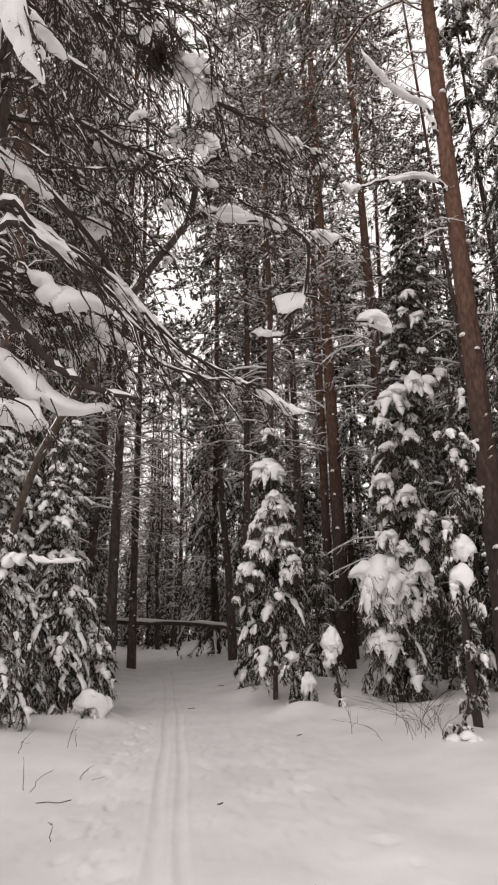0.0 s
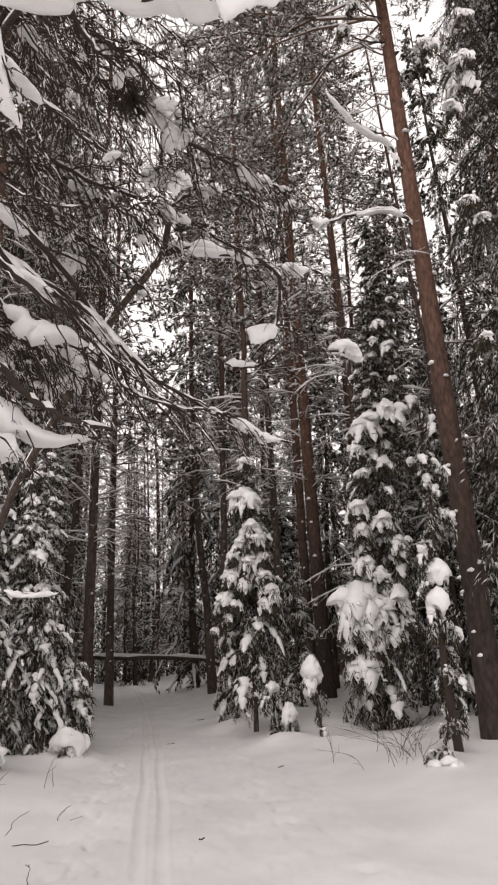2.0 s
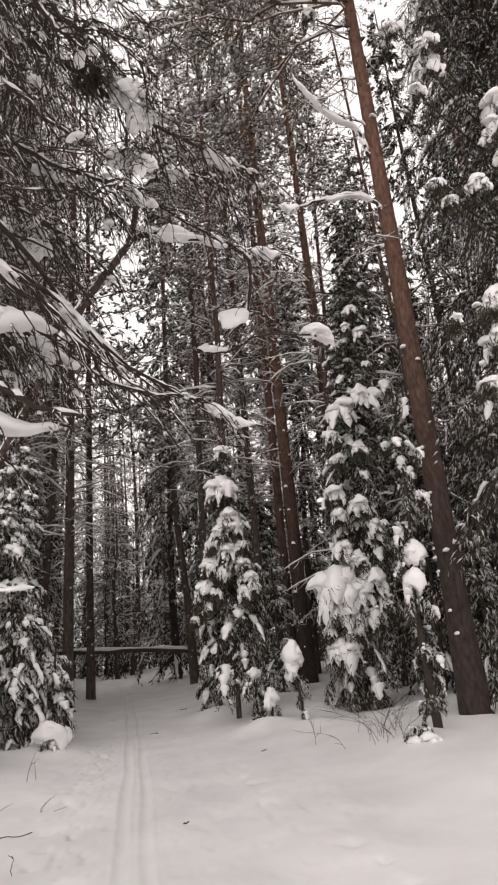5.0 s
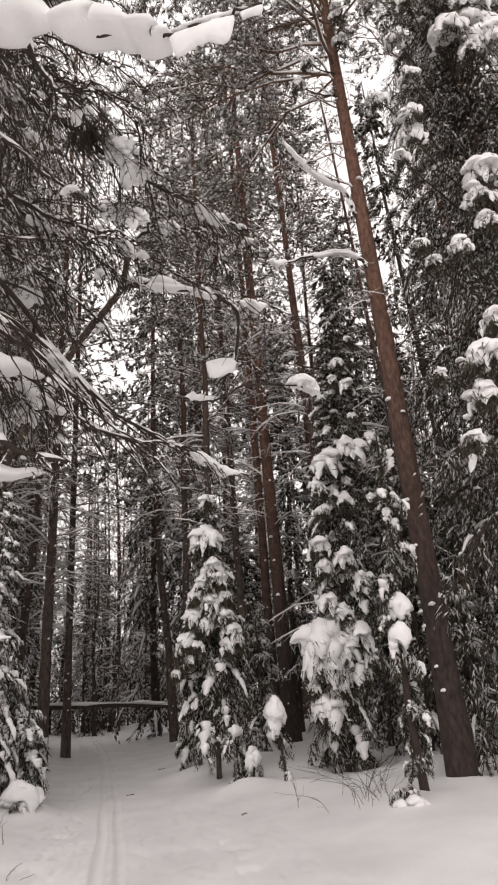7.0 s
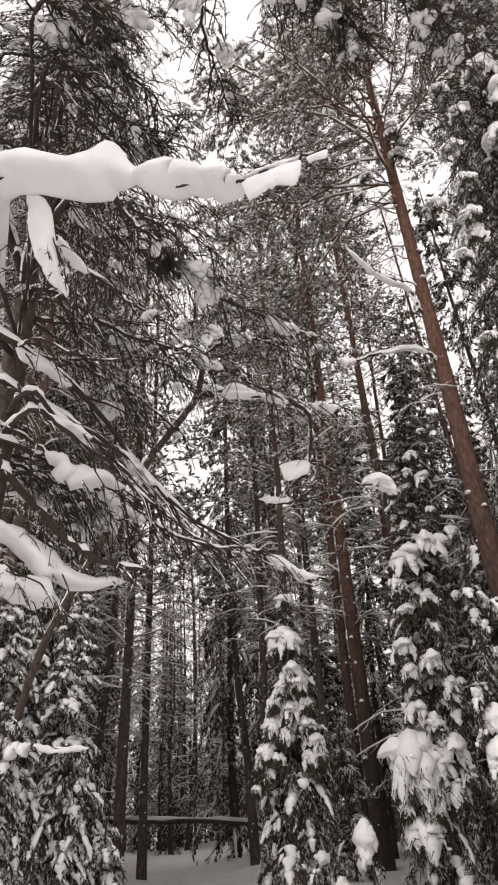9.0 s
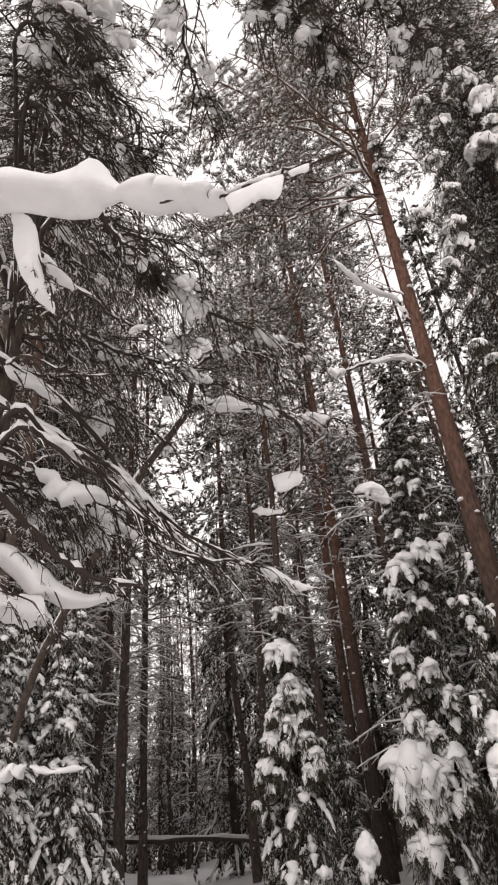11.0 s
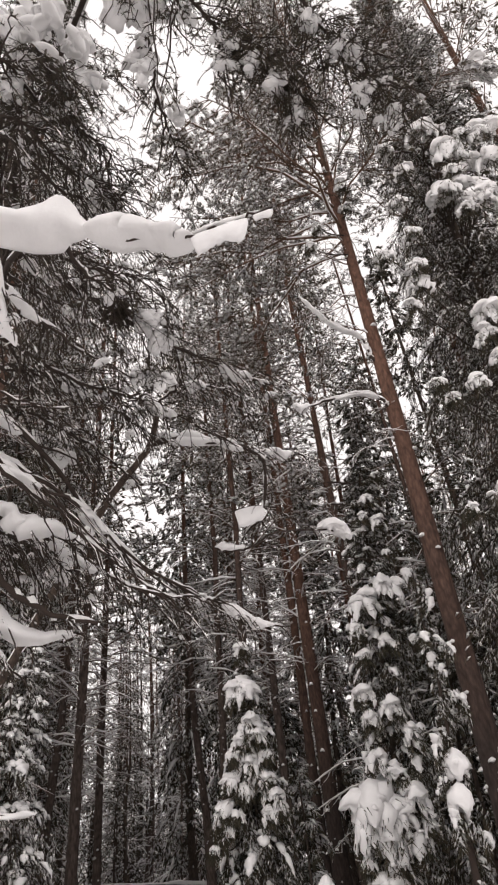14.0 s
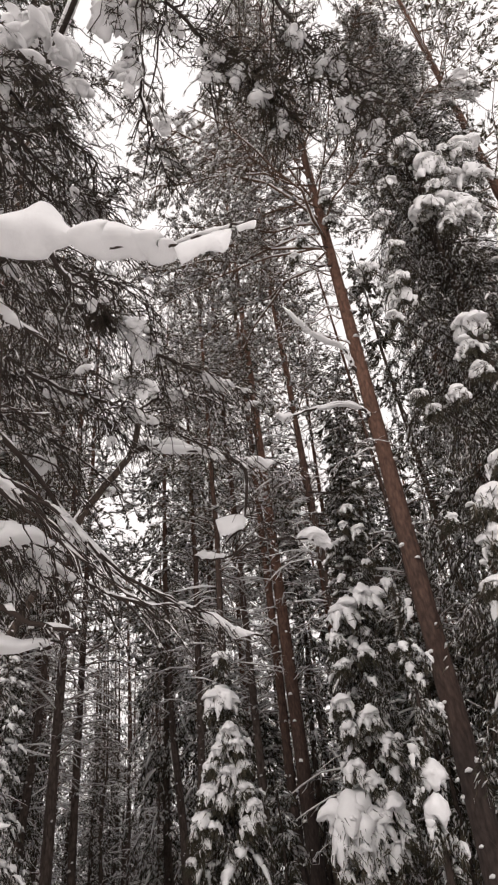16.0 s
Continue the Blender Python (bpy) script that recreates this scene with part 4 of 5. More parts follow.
bough(near, [TR(5.0), (-1.33, 3.01, 4.15), (-1.04, 3.33, 4.22), (-0.61, 3.65, 4.44), (-0.43, 3.72, 4.54)], 0.01, 12, 0.5, 3, (), cover=0.5)
bough(near, [TR(5.5), (-1.21, 2.51, 4.55), (-1.03, 2.83, 4.61), (-0.78, 3.21, 4.59), (-0.51, 3.69, 4.72), (-0.37, 3.86, 4.69)], 0.018, 20, 0.5, 4, [(0.3, 0.45, 0.04, 0.035)], cover=0.6, dabs=10)
bough(near, [TR(6.0), (-0.87, 2.34, 4.79), (-0.7, 2.68, 4.83), (-0.6, 2.91, 4.92), (-0.52, 3.13, 5.01)], 0.02, 14, 0.5, 5, (), cover=0.8, dabs=10)
bough(near, [(-0.91, 4.67, 4.06), (-0.52, 5.07, 3.56), (0.01, 5.24, 3.48), (0.49, 5.31, 3.21)], 0.013, 24, 0.4, 4, [(0.75, 0.98, 0.06, 0.05)], dabs=10)
bough(near, [TR(4.3), (-1.70, 3.73, 3.95), (-1.48, 3.90, 3.84), (-1.35, 3.99, 3.78), (-1.17, 4.10, 3.72), (-0.96, 4.19, 3.67)], 0.012, 8, 0.4, 2, [(0.4, 1.0, 0.1, 0.1)])
bough(near, [TR(4.0), (-1.77, 3.66, 3.69), (-1.57, 3.90, 3.47), (-1.37, 4.10, 3.26), (-1.16, 4.24, 3.13), (-0.82, 4.37, 3.05)], 0.034, 8, 0.35, 1, (), cover=0.25, taper=0.6)
bough(near, [TR(3.8), (-1.88, 3.99, 3.44), (-1.75, 4.11, 3.33), (-1.54, 4.28, 3.17), (-1.28, 4.41, 3.06), (-0.97, 4.51, 3.05)], 0.012, 8, 0.35, 2, [(0.2, 1.0, 0.12, 0.1)])
bough(near, [TR(3.3), (-1.78, 4.07, 3.04), (-1.52, 4.33, 2.92), (-1.37, 4.53, 2.76)], 0.012, 16, 0.45, 4, [(0.3, 0.8, 0.14, 0.12)], dabs=8)
bough(near, [TR(5.8), (-1.68, 2.76, 5.50), (-1.31, 3.08, 5.53), (-1.02, 3.37, 5.50), (-0.71, 3.64, 5.47), (-0.34, 3.94, 5.36), (0.27, 4.22, 5.21), (0.64, 4.39, 5.12)], 0.034, 76, 0.8, 5, [(0.3, 0.46, 0.06, 0.06), (0.84, 0.94, 0.07, 0.05)], cover=0.5, dabs=20)
for pts in ([TR(6.4), (-1.19, 1.98, 5.88), (-0.91, 2.25, 5.97), (-0.62, 2.53, 6.02), (-0.42, 2.87, 5.99)], [TR(6.2), (-1.19, 2.25, 5.74), (-0.82, 2.59, 5.79), (-0.55, 2.88, 5.8), (-0.29, 3.21, 5.76)], [TR(5.9), (-1.17, 2.84, 5.37), (-0.71, 3.17, 5.39), (-0.4, 3.37, 5.44), (-0.07, 3.68, 5.36)]):
    bough(near, pts, 0.016, 50, 0.55, 5, (), cover=0.3, dabs=10)
bough(near, [TR(5.5), (-1.55, 3.58, 5.15), (-1.02, 3.94, 4.96), (-0.33, 4.27, 4.86), (0.32, 4.66, 4.66)], 0.022, 66, 0.7, 5, [(0.7, 0.8, 0.06, 0.05)], dabs=26)
bough(near, [TR(6.8), (-1.38, 2.61, 6.22), (-0.93, 2.87, 5.94), (-0.53, 2.98, 5.93), (-0.37, 2.8, 6.07)], 0.02, 50, 0.6, 6, [(0.6, 0.8, 0.08, 0.06)], dabs=20)
long_bough = bough(near, [TR(5.2), (-1.5, 2.6, 4.55), (-1.09, 1.82, 4.19), (-0.66, 1.81, 4.07), (-0.47, 1.78, 4.02), (-0.26, 1.77, 3.93), (-0.08, 1.73, 3.86), (0.04, 1.69, 3.8), (0.16, 1.62, 3.77), (0.28, 1.55, 3.73), (0.38, 1.48, 3.69)], 0.019, 0, 0.2, 0, [(0.05, 0.44, 0.11, 0.15, 0.0, (0.9, 1.0)), (0.4, 0.72, 0.09, 0.085, 0.3, (1.25, 0.45))], cover=0.1, k=44, taper=0.8)
tip = smooth_line([(0.03, 1.69, 3.8), (0.16, 1.62, 3.77), (0.28, 1.55, 3.73), (0.38, 1.48, 3.69)], 24)
for s0, s1, drop, fat in ((0.02, 0.66, 0.14, 0.02), (0.72, 0.98, 0.045, 0.014)):
    part("snow_slab", [curtain(tip, s0, s1, drop, fat)], [SNOW], long_bough, "thin sheet of snow hanging under the bough")
part("snow_cover", [fingers(tip[None, :20] + np.array([0, 0, 0.012]), np.array([0.013]), np.array([0.014]), 8)], [SNOW], long_bough, "thin snow lying along the twigs")
bough(near, [TR(5.1), (-1.25, 2.6, 4.6), (-1.0, 1.9, 4.24), (-0.93, 1.92, 4.03), (-0.88, 2.02, 3.82), (-0.79, 2.1, 3.6)], 0.012, 8, 0.25, 2, [(0.52, 1.0, 0.058, 0.06, -0.2)])
bough(near, [TR(7.9), (-1.0, 2.6, 7.3), (-0.25, 1.5, 6.75), (0.6, 1.2, 6.4), (1.5, 1.4, 5.9)], 0.03, 40, 0.6, 6, (), dabs=30)
bough(near, [(-0.2, 1.45, 6.7), (-0.16, 1.57, 6.31), (-0.15, 1.89, 6.13), (-0.12, 2.18, 5.89), (-0.04, 2.37, 5.72), (0.01, 2.56, 5.55)], 0.016, 34, 0.35, 9, (), dabs=9)
bough(near, [(-0.15, 1.42, 6.65), (-0.01, 1.46, 5.95), (0.33, 1.68, 5.62), (0.67, 1.84, 5.51), (0.86, 2.08, 5.23)], 0.014, 54, 0.5, 10, (), dabs=24)
bough(near, [(0.6, 1.2, 6.4), (0.61, 1.36, 5.9), (0.86, 1.61, 5.58), (1.14, 1.78, 5.44), (1.35, 2.0, 5.26)], 0.014, 36, 0.5, 6, (), dabs=24)
bough(near, [TR(7.0), (-1.28, 2.6, 6.2), (-0.97, 2.33, 5.99), (-0.72, 2.22, 6.0)], 0.014, 54, 0.6, 11, [(0.5, 0.7, 0.06, 0.05)], dabs=24)
bough(near, [TR(7.4), (-1.3, 2.4, 6.7), (-0.95, 2.0, 6.2), (-0.7, 1.9, 5.8)], 0.014, 54, 0.6, 11, [(0.5, 0.7, 0.06, 0.05)], dabs=24)
for k in range(11):
    z, a = rng.uniform(3.8, 7.6), rng.uniform(0.0, 1.15)
    ln = rng.uniform(1.0, 2.1)
    dx, dy = math.cos(a), math.sin(a)
    bough(near, [TR(z), (TX + 0.35 * ln * dx, TY + 0.35 * ln * dy, z - 0.05 * ln), (TX + 0.7 * ln * dx, TY + 0.7 * ln * dy, z - 0.22 * ln), (TX + ln * dx, TY + ln * dy, z - 0.5 * ln)], 0.016, 26, 0.6, 3, [(0.5, 0.68, 0.05, 0.06)] if k % 3 == 0 else (), cover=0.4, droop=0.6, dabs=12)
for z, az, length, pitch in spruce_plan(15, 7.3, 0.75, lambda u: 3.1 * (1 - u) ** 0.8 + 0.2, 0.2, -0.35):
    if z > 7:
        size = min(MEDIUM, key=lambda s: abs(math.log(s / length)))
        wood, cakes, me, snow_me = MEDIUM[size][int(rng.integers(8))]
        b = part("branch", me, None, near, "", limb_at(line, 15, min(z, 14.8), az, pitch, length / size))
        leafed(b)
        tagged(part("snow_load", snow_me, None, b, "white snow on the branch"), kind="stuff")

def clump(parent, at, spread, size, n, label="ragged lump of snow caught in the twigs"):
    """A ragged lump of snow made of several rounded pieces grown together."""
    n = n * 3
    p = np.array(at) + rng.normal(size=(n, 3)) * np.array(spread) * 0.95
    w = rng.uniform(0.42, 0.95, (n, 1))
    p[: n // 3] = np.array(at) + rng.normal(size=(n // 3, 3)) * np.array(spread) * 0.45
    chunks = [lumps(p, np.array(size) * w * np.array((1.25, 0.8, 0.72)), unit(rng.normal(size=(n, 3)) * np.array((1, 1, 0.3)) - np.array((0, 0, 0.45))), 2, 0, 0.3)]
    tagged(part("snow_clump", chunks, [SNOW], parent, label), kind="stuff")


def tangle(parent, at, r, n):
    """A dense dark tangle of fine dead twigs and lichen."""
    d = unit(rng.normal(size=(n, 3)) - np.array([0, 0, 0.5]))
    a = np.array(at) + rng.normal(size=(n, 3)) * r * 0.35
    u = np.linspace(0, 1, 4)[None, :, None]
    p = a[:, None] + d[:, None] * u * r * rng.uniform(0.5, 1.3, (n, 1, 1)) + rng.normal(size=(n, 4, 3)) * 0.012
    wood = [tubes(p, np.linspace(0.003, 0.0012, 4)[None] * np.ones((n, 1)), 3, 0), needled(p, None, 8, 0.04, 0.006)]
    tagged(part("twig_tangle", wood, SP, parent, "dense dark tangle of fine dead twigs"), kind="stuff")


for line_pts, drop, fat in (([(-1.5, 4.86, 4.02), (-1.3, 4.86, 4.0), (-1.12, 4.86, 3.93)], 0.5, 0.05), ([(-1.48, 4.5, 4.9), (-1.32, 4.55, 4.82), (-1.15, 4.6, 4.68)], 0.28, 0.05), ([(-1.95, 4.5, 4.1), (-1.8, 4.6, 4.1), (-1.66, 4.7, 4.05)], 0.42, 0.05), ([(-0.5, 3.72, 4.8), (-0.36, 3.72, 4.82), (-0.22, 3.75, 4.78)], 0.2, 0.03)):
    ln_pts = smooth_line(line_pts, 16, 0.006)
    hold = part("bough", [tubes(ln_pts[None], np.full((1, 16), 0.009), 6, 0)], SP, near)
    tagged(part("snow_slab", [curtain(ln_pts, 0.0, 1.0, drop, fat), lumps(ln_pts[3::4] - np.array([0, 0, 0.05]), np.full((4, 3), 0.06), None, 3, 0, 0.3)], [SNOW], hold, "ragged sheet of snow caught among the twigs"), kind="stuff")
    tangle(near, (line_pts[1][0], line_pts[1][1] - 0.08, line_pts[1][2] - 0.4 * drop), 0.17, 60)
tangle(near, (-0.6, 3.62, 5.38), 0.14, 260)
clump(near, (-0.38, 3.72, 5.33), (0.05, 0.05, 0.04), (0.11, 0.09, 0.1), 7)
clump(near, (-0.27, 3.83, 5.22), (0.04, 0.04, 0.04), (0.09, 0.07, 0.08), 6)
clump(near, (-0.2, 1.99, 6.02), (0.03, 0.03, 0.1), (0.07, 0.05, 0.1), 9)
clump(near, (0.0, 2.26, 5.78), (0.02, 0.03, 0.05), (0.04, 0.035, 0.06), 5)
for x, y, z in ((-1.05, 1.82, 6.21), (-0.9, 1.85, 6.23), (-0.8, 1.8, 6.26), (-0.69, 2.05, 6.4), (-1.08, 2.05, 5.87), (-0.65, 2.24, 6.31)):
    clump(near, (x, y, z), (0.05, 0.04, 0.06), (0.085, 0.07, 0.08), 5)
clump(near, (-0.25, 1.7, 6.16), (0.08, 0.04, 0.05), (0.13, 0.1, 0.09), 8)
for x, y, z in ((0.1, 1.6, 5.78), (0.33, 1.68, 5.6), (0.46, 1.78, 5.55), (0.6, 1.85, 5.48), (0.74, 2.0, 5.36), (0.8, 1.6, 5.6), (0.95, 1.7, 5.5), (1.07, 1.72, 5.47), (1.14, 1.88, 5.36), (1.3, 2.0, 5.26)):
    clump(near, (x, y, z - 0.05), (0.03, 0.03, 0.045), (0.045, 0.045, 0.055), 5)
    tangle(near, (x, y, z), 0.17, 70)

# ---- heavy lumps of snow on the spruces ----
def hand(tree, at, w, reach=1.0):
    """A laden bough end: a rounded cake of snow that runs out into drooping tongues over a dark fringe of needles."""
    o = np.array(tree.location)
    q = np.array(at) - o
    up = np.array((0, 0, 1.0))
    out = unit(q * np.array((1, 1, 0)) + np.array((0.0, -0.25, 0)))
    across = np.cross(up, out)
    n = int(rng.integers(5, 8))
    a = np.linspace(-1.25, 1.25, n) + rng.normal(0, 0.15, n)
    way = out * np.cos(a)[:, None] + across * np.sin(a)[:, None]
    u = np.linspace(0, 1, 8)[None, :, None]
    ln = w * rng.uniform(1.0, 1.5, (n, 1, 1)) * reach
    lines = q + up * 0.15 * w - out * 0.35 * w + way[:, None] * ln * u * (1 - 0.25 * u) - up * ln * rng.uniform(0.7, 1.3, (n, 1, 1)) * u ** 1.8
    lines = lines + rng.normal(size=lines.shape) * w * 0.05
    wide = w * rng.uniform(0.28, 0.5, n)
    few = q + rng.normal(size=(3, 3)) * w * np.array((0.3, 0.3, 0.15)) + up * 0.05 * w
    core = lumps(few, w * np.array((0.72, 0.6, 0.42)) * rng.uniform(0.75, 1.1, (3, 1)), None, 3, 0, 0.35)
    small = lines[:, 3:].reshape(-1, 3)[rng.integers(0, n * 5, 10)] + rng.normal(size=(10, 3)) * w * 0.14
    bits = lumps(small, w * np.array((0.2, 0.15, 0.13)) * rng.uniform(0.5, 1.3, (10, 1)), None, 2, 0, 0.3)
    root = np.array((0, 0, q[2] + 0.2))
    stem = smooth_line([tuple(root), tuple(0.4 * root + 0.6 * q - up * 0.12), tuple(q - up * 0.15 * w), tuple(q + out * 0.7 * w - up * 0.7 * w)], 10, 0.006)
    hang = lines[:, 2:].reshape(-1, 3)[rng.integers(0, n * 6, 130)] + rng.normal(size=(130, 3)) * w * 0.12 - up * 0.38 * w
    under = stem[rng.integers(4, 10, 90)] + rng.normal(size=(90, 3)) * w * np.array((0.45, 0.45, 0.25)) - up * 0.3 * w
    spots = np.concatenate([hang, under])
    d = unit(rng.normal(size=spots.shape) * 0.45 - up * 0.9 + out * 0.25)
    wood = [tubes(stem[None], np.linspace(0.018, 0.006, 10)[None], 5, 0), spikes(spots, d, rng.uniform(0.08, 0.2, len(spots)), np.full(len(spots), 0.018), 1)]
    b = part("branch", wood[:1], SP, tree)
    tagged(part("needles", wood[1:], SP, b, "dark fringe of needles under the snow"), kind="stuff")
    tagged(part("snow_clump", [core, fingers(lines, wide, wide * 0.8, 9), bits], [SNOW], b, "thick bright lump of snow on the boughs"), kind="stuff")


for x, z, w in ((3.2, 5.72, 0.27), (2.69, 5.46, 0.22), (3.65, 5.92, 0.16), (2.48, 4.96, 0.16), (3.22, 7.58, 0.16), (3.29, 7.06, 0.14), (3.03, 7.2, 0.12), (2.5, 4.51, 0.13), (2.96, 4.71, 0.15), (3.44, 4.68, 0.1),
                (2.39, 3.88, 0.17), (2.81, 3.6, 0.19), (2.43, 3.47, 0.15), (3.07, 3.23, 0.17), (2.41, 2.87, 0.19), (2.69, 2.66, 0.21), (2.24, 2.31, 0.29), (2.51, 2.1, 0.27), (2.1, 1.9, 0.24), (2.37, 1.75, 0.22),
                (2.93, 2.26, 0.19), (3.03, 1.88, 0.17), (2.43, 1.43, 0.15), (2.0, 1.46, 0.12), (2.16, 1.19, 0.2), (2.33, 1.09, 0.14), (2.85, 1.67, 0.14), (3.35, 6.38, 0.11), (3.46, 8.11, 0.1)):
    hand(hero_spruce, (x, 11.25, z), w * rng.uniform(0.95, 1.35), 1.12)
for x, z, w in ((0.42, 5.01, 0.12), (0.32, 4.29, 0.22), (0.19, 4.14, 0.15), (0.43, 3.7, 0.2), (0.26, 3.4, 0.18), (0.52, 3.48, 0.15), (0.1, 3.2, 0.13), (0.66, 3.17, 0.13), (0.35, 3.08, 0.15), (0.03, 2.85, 0.15), (0.59, 2.82, 0.13),
                (-0.09, 2.42, 0.16), (0.28, 2.69, 0.13), (0.72, 2.56, 0.17), (0.81, 2.36, 0.13), (-0.19, 2.24, 0.11), (0.11, 2.31, 0.11), (-0.05, 2.09, 0.1), (0.61, 2.28, 0.11), (-0.3, 1.87, 0.08)):
    hand(mid_spruce, (x, 11.9, z), w * rng.uniform(0.95, 1.3), 1.08)
for x, z, w in ((4.74, 8.63, 0.3), (4.58, 8.19, 0.21), (4.62, 7.71, 0.17), (4.09, 7.25, 0.18), (4.03, 5.48, 0.24), (3.94, 4.89, 0.22), (3.67, 4.26, 0.12), (3.72, 9.38, 0.24), (3.51, 8.86, 0.16), (3.33, 10.1, 0.19), (4.8, 11.86, 0.29),
                (5.46, 11.88, 0.37), (5.19, 11.31, 0.24), (3.4, 5.16, 0.1), (4.32, 6.0, 0.17), (3.52, 7.26, 0.11), (3.64, 6.96, 0.12), (3.9, 10.68, 0.18), (3.83, 5.31, 0.11)):
    hand(right_spruce, (x, 7.2, z), w)
for x, z, w in ((4.72, 13.6, 0.29), (5.06, 13.53, 0.18), (5.11, 12.87, 0.33), (5.04, 12.21, 0.2), (5.96, 13.41, 0.29), (5.92, 12.62, 0.36), (4.72, 11.61, 0.28), (5.27, 11.4, 0.35), (4.92, 11.01, 0.16), (3.87, 12.95, 0.17), (3.75, 11.34, 0.2),
                (3.73, 9.6, 0.18), (4.92, 14.62, 0.19), (6.1, 15.38, 0.24), (6.75, 16.04, 0.34), (4.07, 12.28, 0.17), (5.55, 13.44, 0.19)):
    hand(right_spruce, (x, 7.0, z), w)
for x, y, z in [(3.4, 8.5, 14.01), (2.67, 8.5, 12.63), (2.4, 8.5, 12.01), (3.39, 8.5, 13.25)]:
    hand(right_pine, (x, y, z), 0.16)

# ---- the long limbs of the pine beside the trail ----
foot = np.array(right_pine.location)
for pts, r, slabs in (([(3.38, 8.92, 7.9), (3.31, 8.9, 8.08), (2.94, 8.75, 8.32), (2.28, 8.6, 8.14), (1.8, 8.5, 7.94), (1.49, 8.45, 7.99)], 0.035, [(0.3, 0.62, 0.05, 0.045), (0.78, 0.98, 0.09, 0.1)]),
                      ([(3.34, 8.92, 9.1), (3.2, 8.9, 9.36), (3.07, 8.8, 9.74), (2.61, 8.7, 9.97), (2.19, 8.6, 10.43), (1.97, 8.6, 10.84)], 0.035, [(0.3, 0.95, 0.06, 0.05)])):
    bough(right_pine, [tuple(np.array(q) - foot) for q in pts], r, 5, 0.5, 0, slabs, cover=0.9)

# ---- the young tree bent over in an arch ----
arch = thing("bent_tree", (0, 0, 0), "young tree bent into an arch by snow", "tree", "near trees")
stem = smooth_line([(-3.75, 9.9, 0.05), (-3.45, 9.0, 1.9), (-2.85, 8.0, 3.2), (-1.95, 6.88, 4.08), (-1.52, 6.31, 4.37), (-1.13, 5.78, 4.7), (-0.71, 5.34, 4.95), (-0.5, 5.06, 5.05), (-0.4, 4.68, 5.23)], 40, 0.004)
rad = np.linspace(0.055, 0.026, 40)
part("trunk", [tubes(stem[None], rad[None], 12, 0)], [SPRUCE_BARK], arch)
part("snow_cover", [ridge(stem[None], rad[None], 0.8, 0.75, 8)], [SNOW], arch, "snow along the upper side of the stem")
part("snow_slab", [slab(stem, 0.52, 0.66, 0.05, 0.11, 0.2)], [SNOW], arch)
bough(arch, [(-0.5, 5.06, 5.05), (-0.16, 4.99, 5.01), (0.33, 4.95, 4.87), (0.56, 5.03, 4.72), (0.53, 5.26, 4.35), (0.3, 5.4, 4.09)], 0.036, 14, 0.5, 1, [(0.12, 0.45, 0.05, 0.045), (0.1, 0.2, 0.04, 0.04)], cover=0.9)
hook = smooth_line([(0.22, 5.2, 4.3), (0.44, 5.25, 4.37), (0.66, 5.3, 4.36)], 20)
hook_twig = part("bough", [tubes(hook[None], np.full((1, 20), 0.008), 6, 0)], SP, arch)
part("snow_slab", [curtain(hook, 0.08, 0.75, 0.21, 0.03)], [SNOW], hook_twig, "thin sheet of snow hanging under the bough")
low = smooth_line([(0.04, 5.4, 4.04), (0.22, 5.4, 3.99), (0.43, 5.35, 4.02), (0.58, 5.3, 4.09), (0.87, 5.5, 4.2), (1.21, 5.7, 4.27), (1.4, 5.8, 4.25)], 30, 0.004)
low_twig = part("bough", [tubes(low[None], np.full((1, 30), 0.009), 6, 0)], SP, arch)
part("snow_slab", [fingers(low[None, 0:9] + np.array([0, 0, 0.01]), np.array([0.05]), np.array([0.055]), 12)], [SNOW], low_twig, "snow lying along the twig")
part("snow_cap", [lumps(np.array([(1.25, 5.7, 4.31)]), np.array([(0.17, 0.12, 0.1)]), np.array([(1.0, 0.2, -0.15)]), 4, 0, 0.35)], [SNOW], low_twig, "rounded cap of snow on the twig")
bough(arch, [(-3.4, 8.95, 2.0), (-3.27, 8.45, 2.27), (-2.97, 8.37, 2.36), (-2.6, 8.4, 2.3), (-2.18, 8.45, 2.3)], 0.022, 6, 0.4, 1, [(0.3, 0.55, 0.09, 0.09), (0.55, 0.98, 0.05, 0.05)], cover=0.9)
bough(arch, [(0.4, 4.96, 4.82), (0.9, 5.2, 4.9), (1.4, 5.5, 4.85)], 0.009, 8, 0.35, 0, [(0.2, 0.5, 0.06, 0.05)], cover=0.9)
bough(arch, [(0.53, 5.26, 4.35), (0.85, 5.45, 4.3), (1.15, 5.58, 4.15)], 0.007, 6, 0.25, 0, (), cover=0.8)
bough(arch, [(-0.4, 4.68, 5.23), (-0.1, 4.5, 5.3), (0.35, 4.5, 5.1), (0.45, 4.6, 4.8)], 0.012, 30, 0.45, 3, [(0.3, 0.45, 0.07, 0.06)], cover=0.9, dabs=14)

# ---- the fallen trunk across the trail ----
log = thing("fallen_tree", (0, 0, 0), "thin fallen trunk lying across the trail topped with snow", "tree", "")
lp = smooth_line([(-7.5, 26.4, 1.62), (-4.56, 26.0, 1.47), (-1.05, 26.0, 1.22), (0.6, 25.6, 0.3)], 24, 0.01)
lr = np.linspace(0.09, 0.07, 24)
part("trunk", [tubes(lp[None], lr[None], 10, 0)], [SPRUCE_BARK], log)
part("snow_cover", [ridge(lp[None], lr[None], 1.0, 1.0, 8)], [SNOW], log)

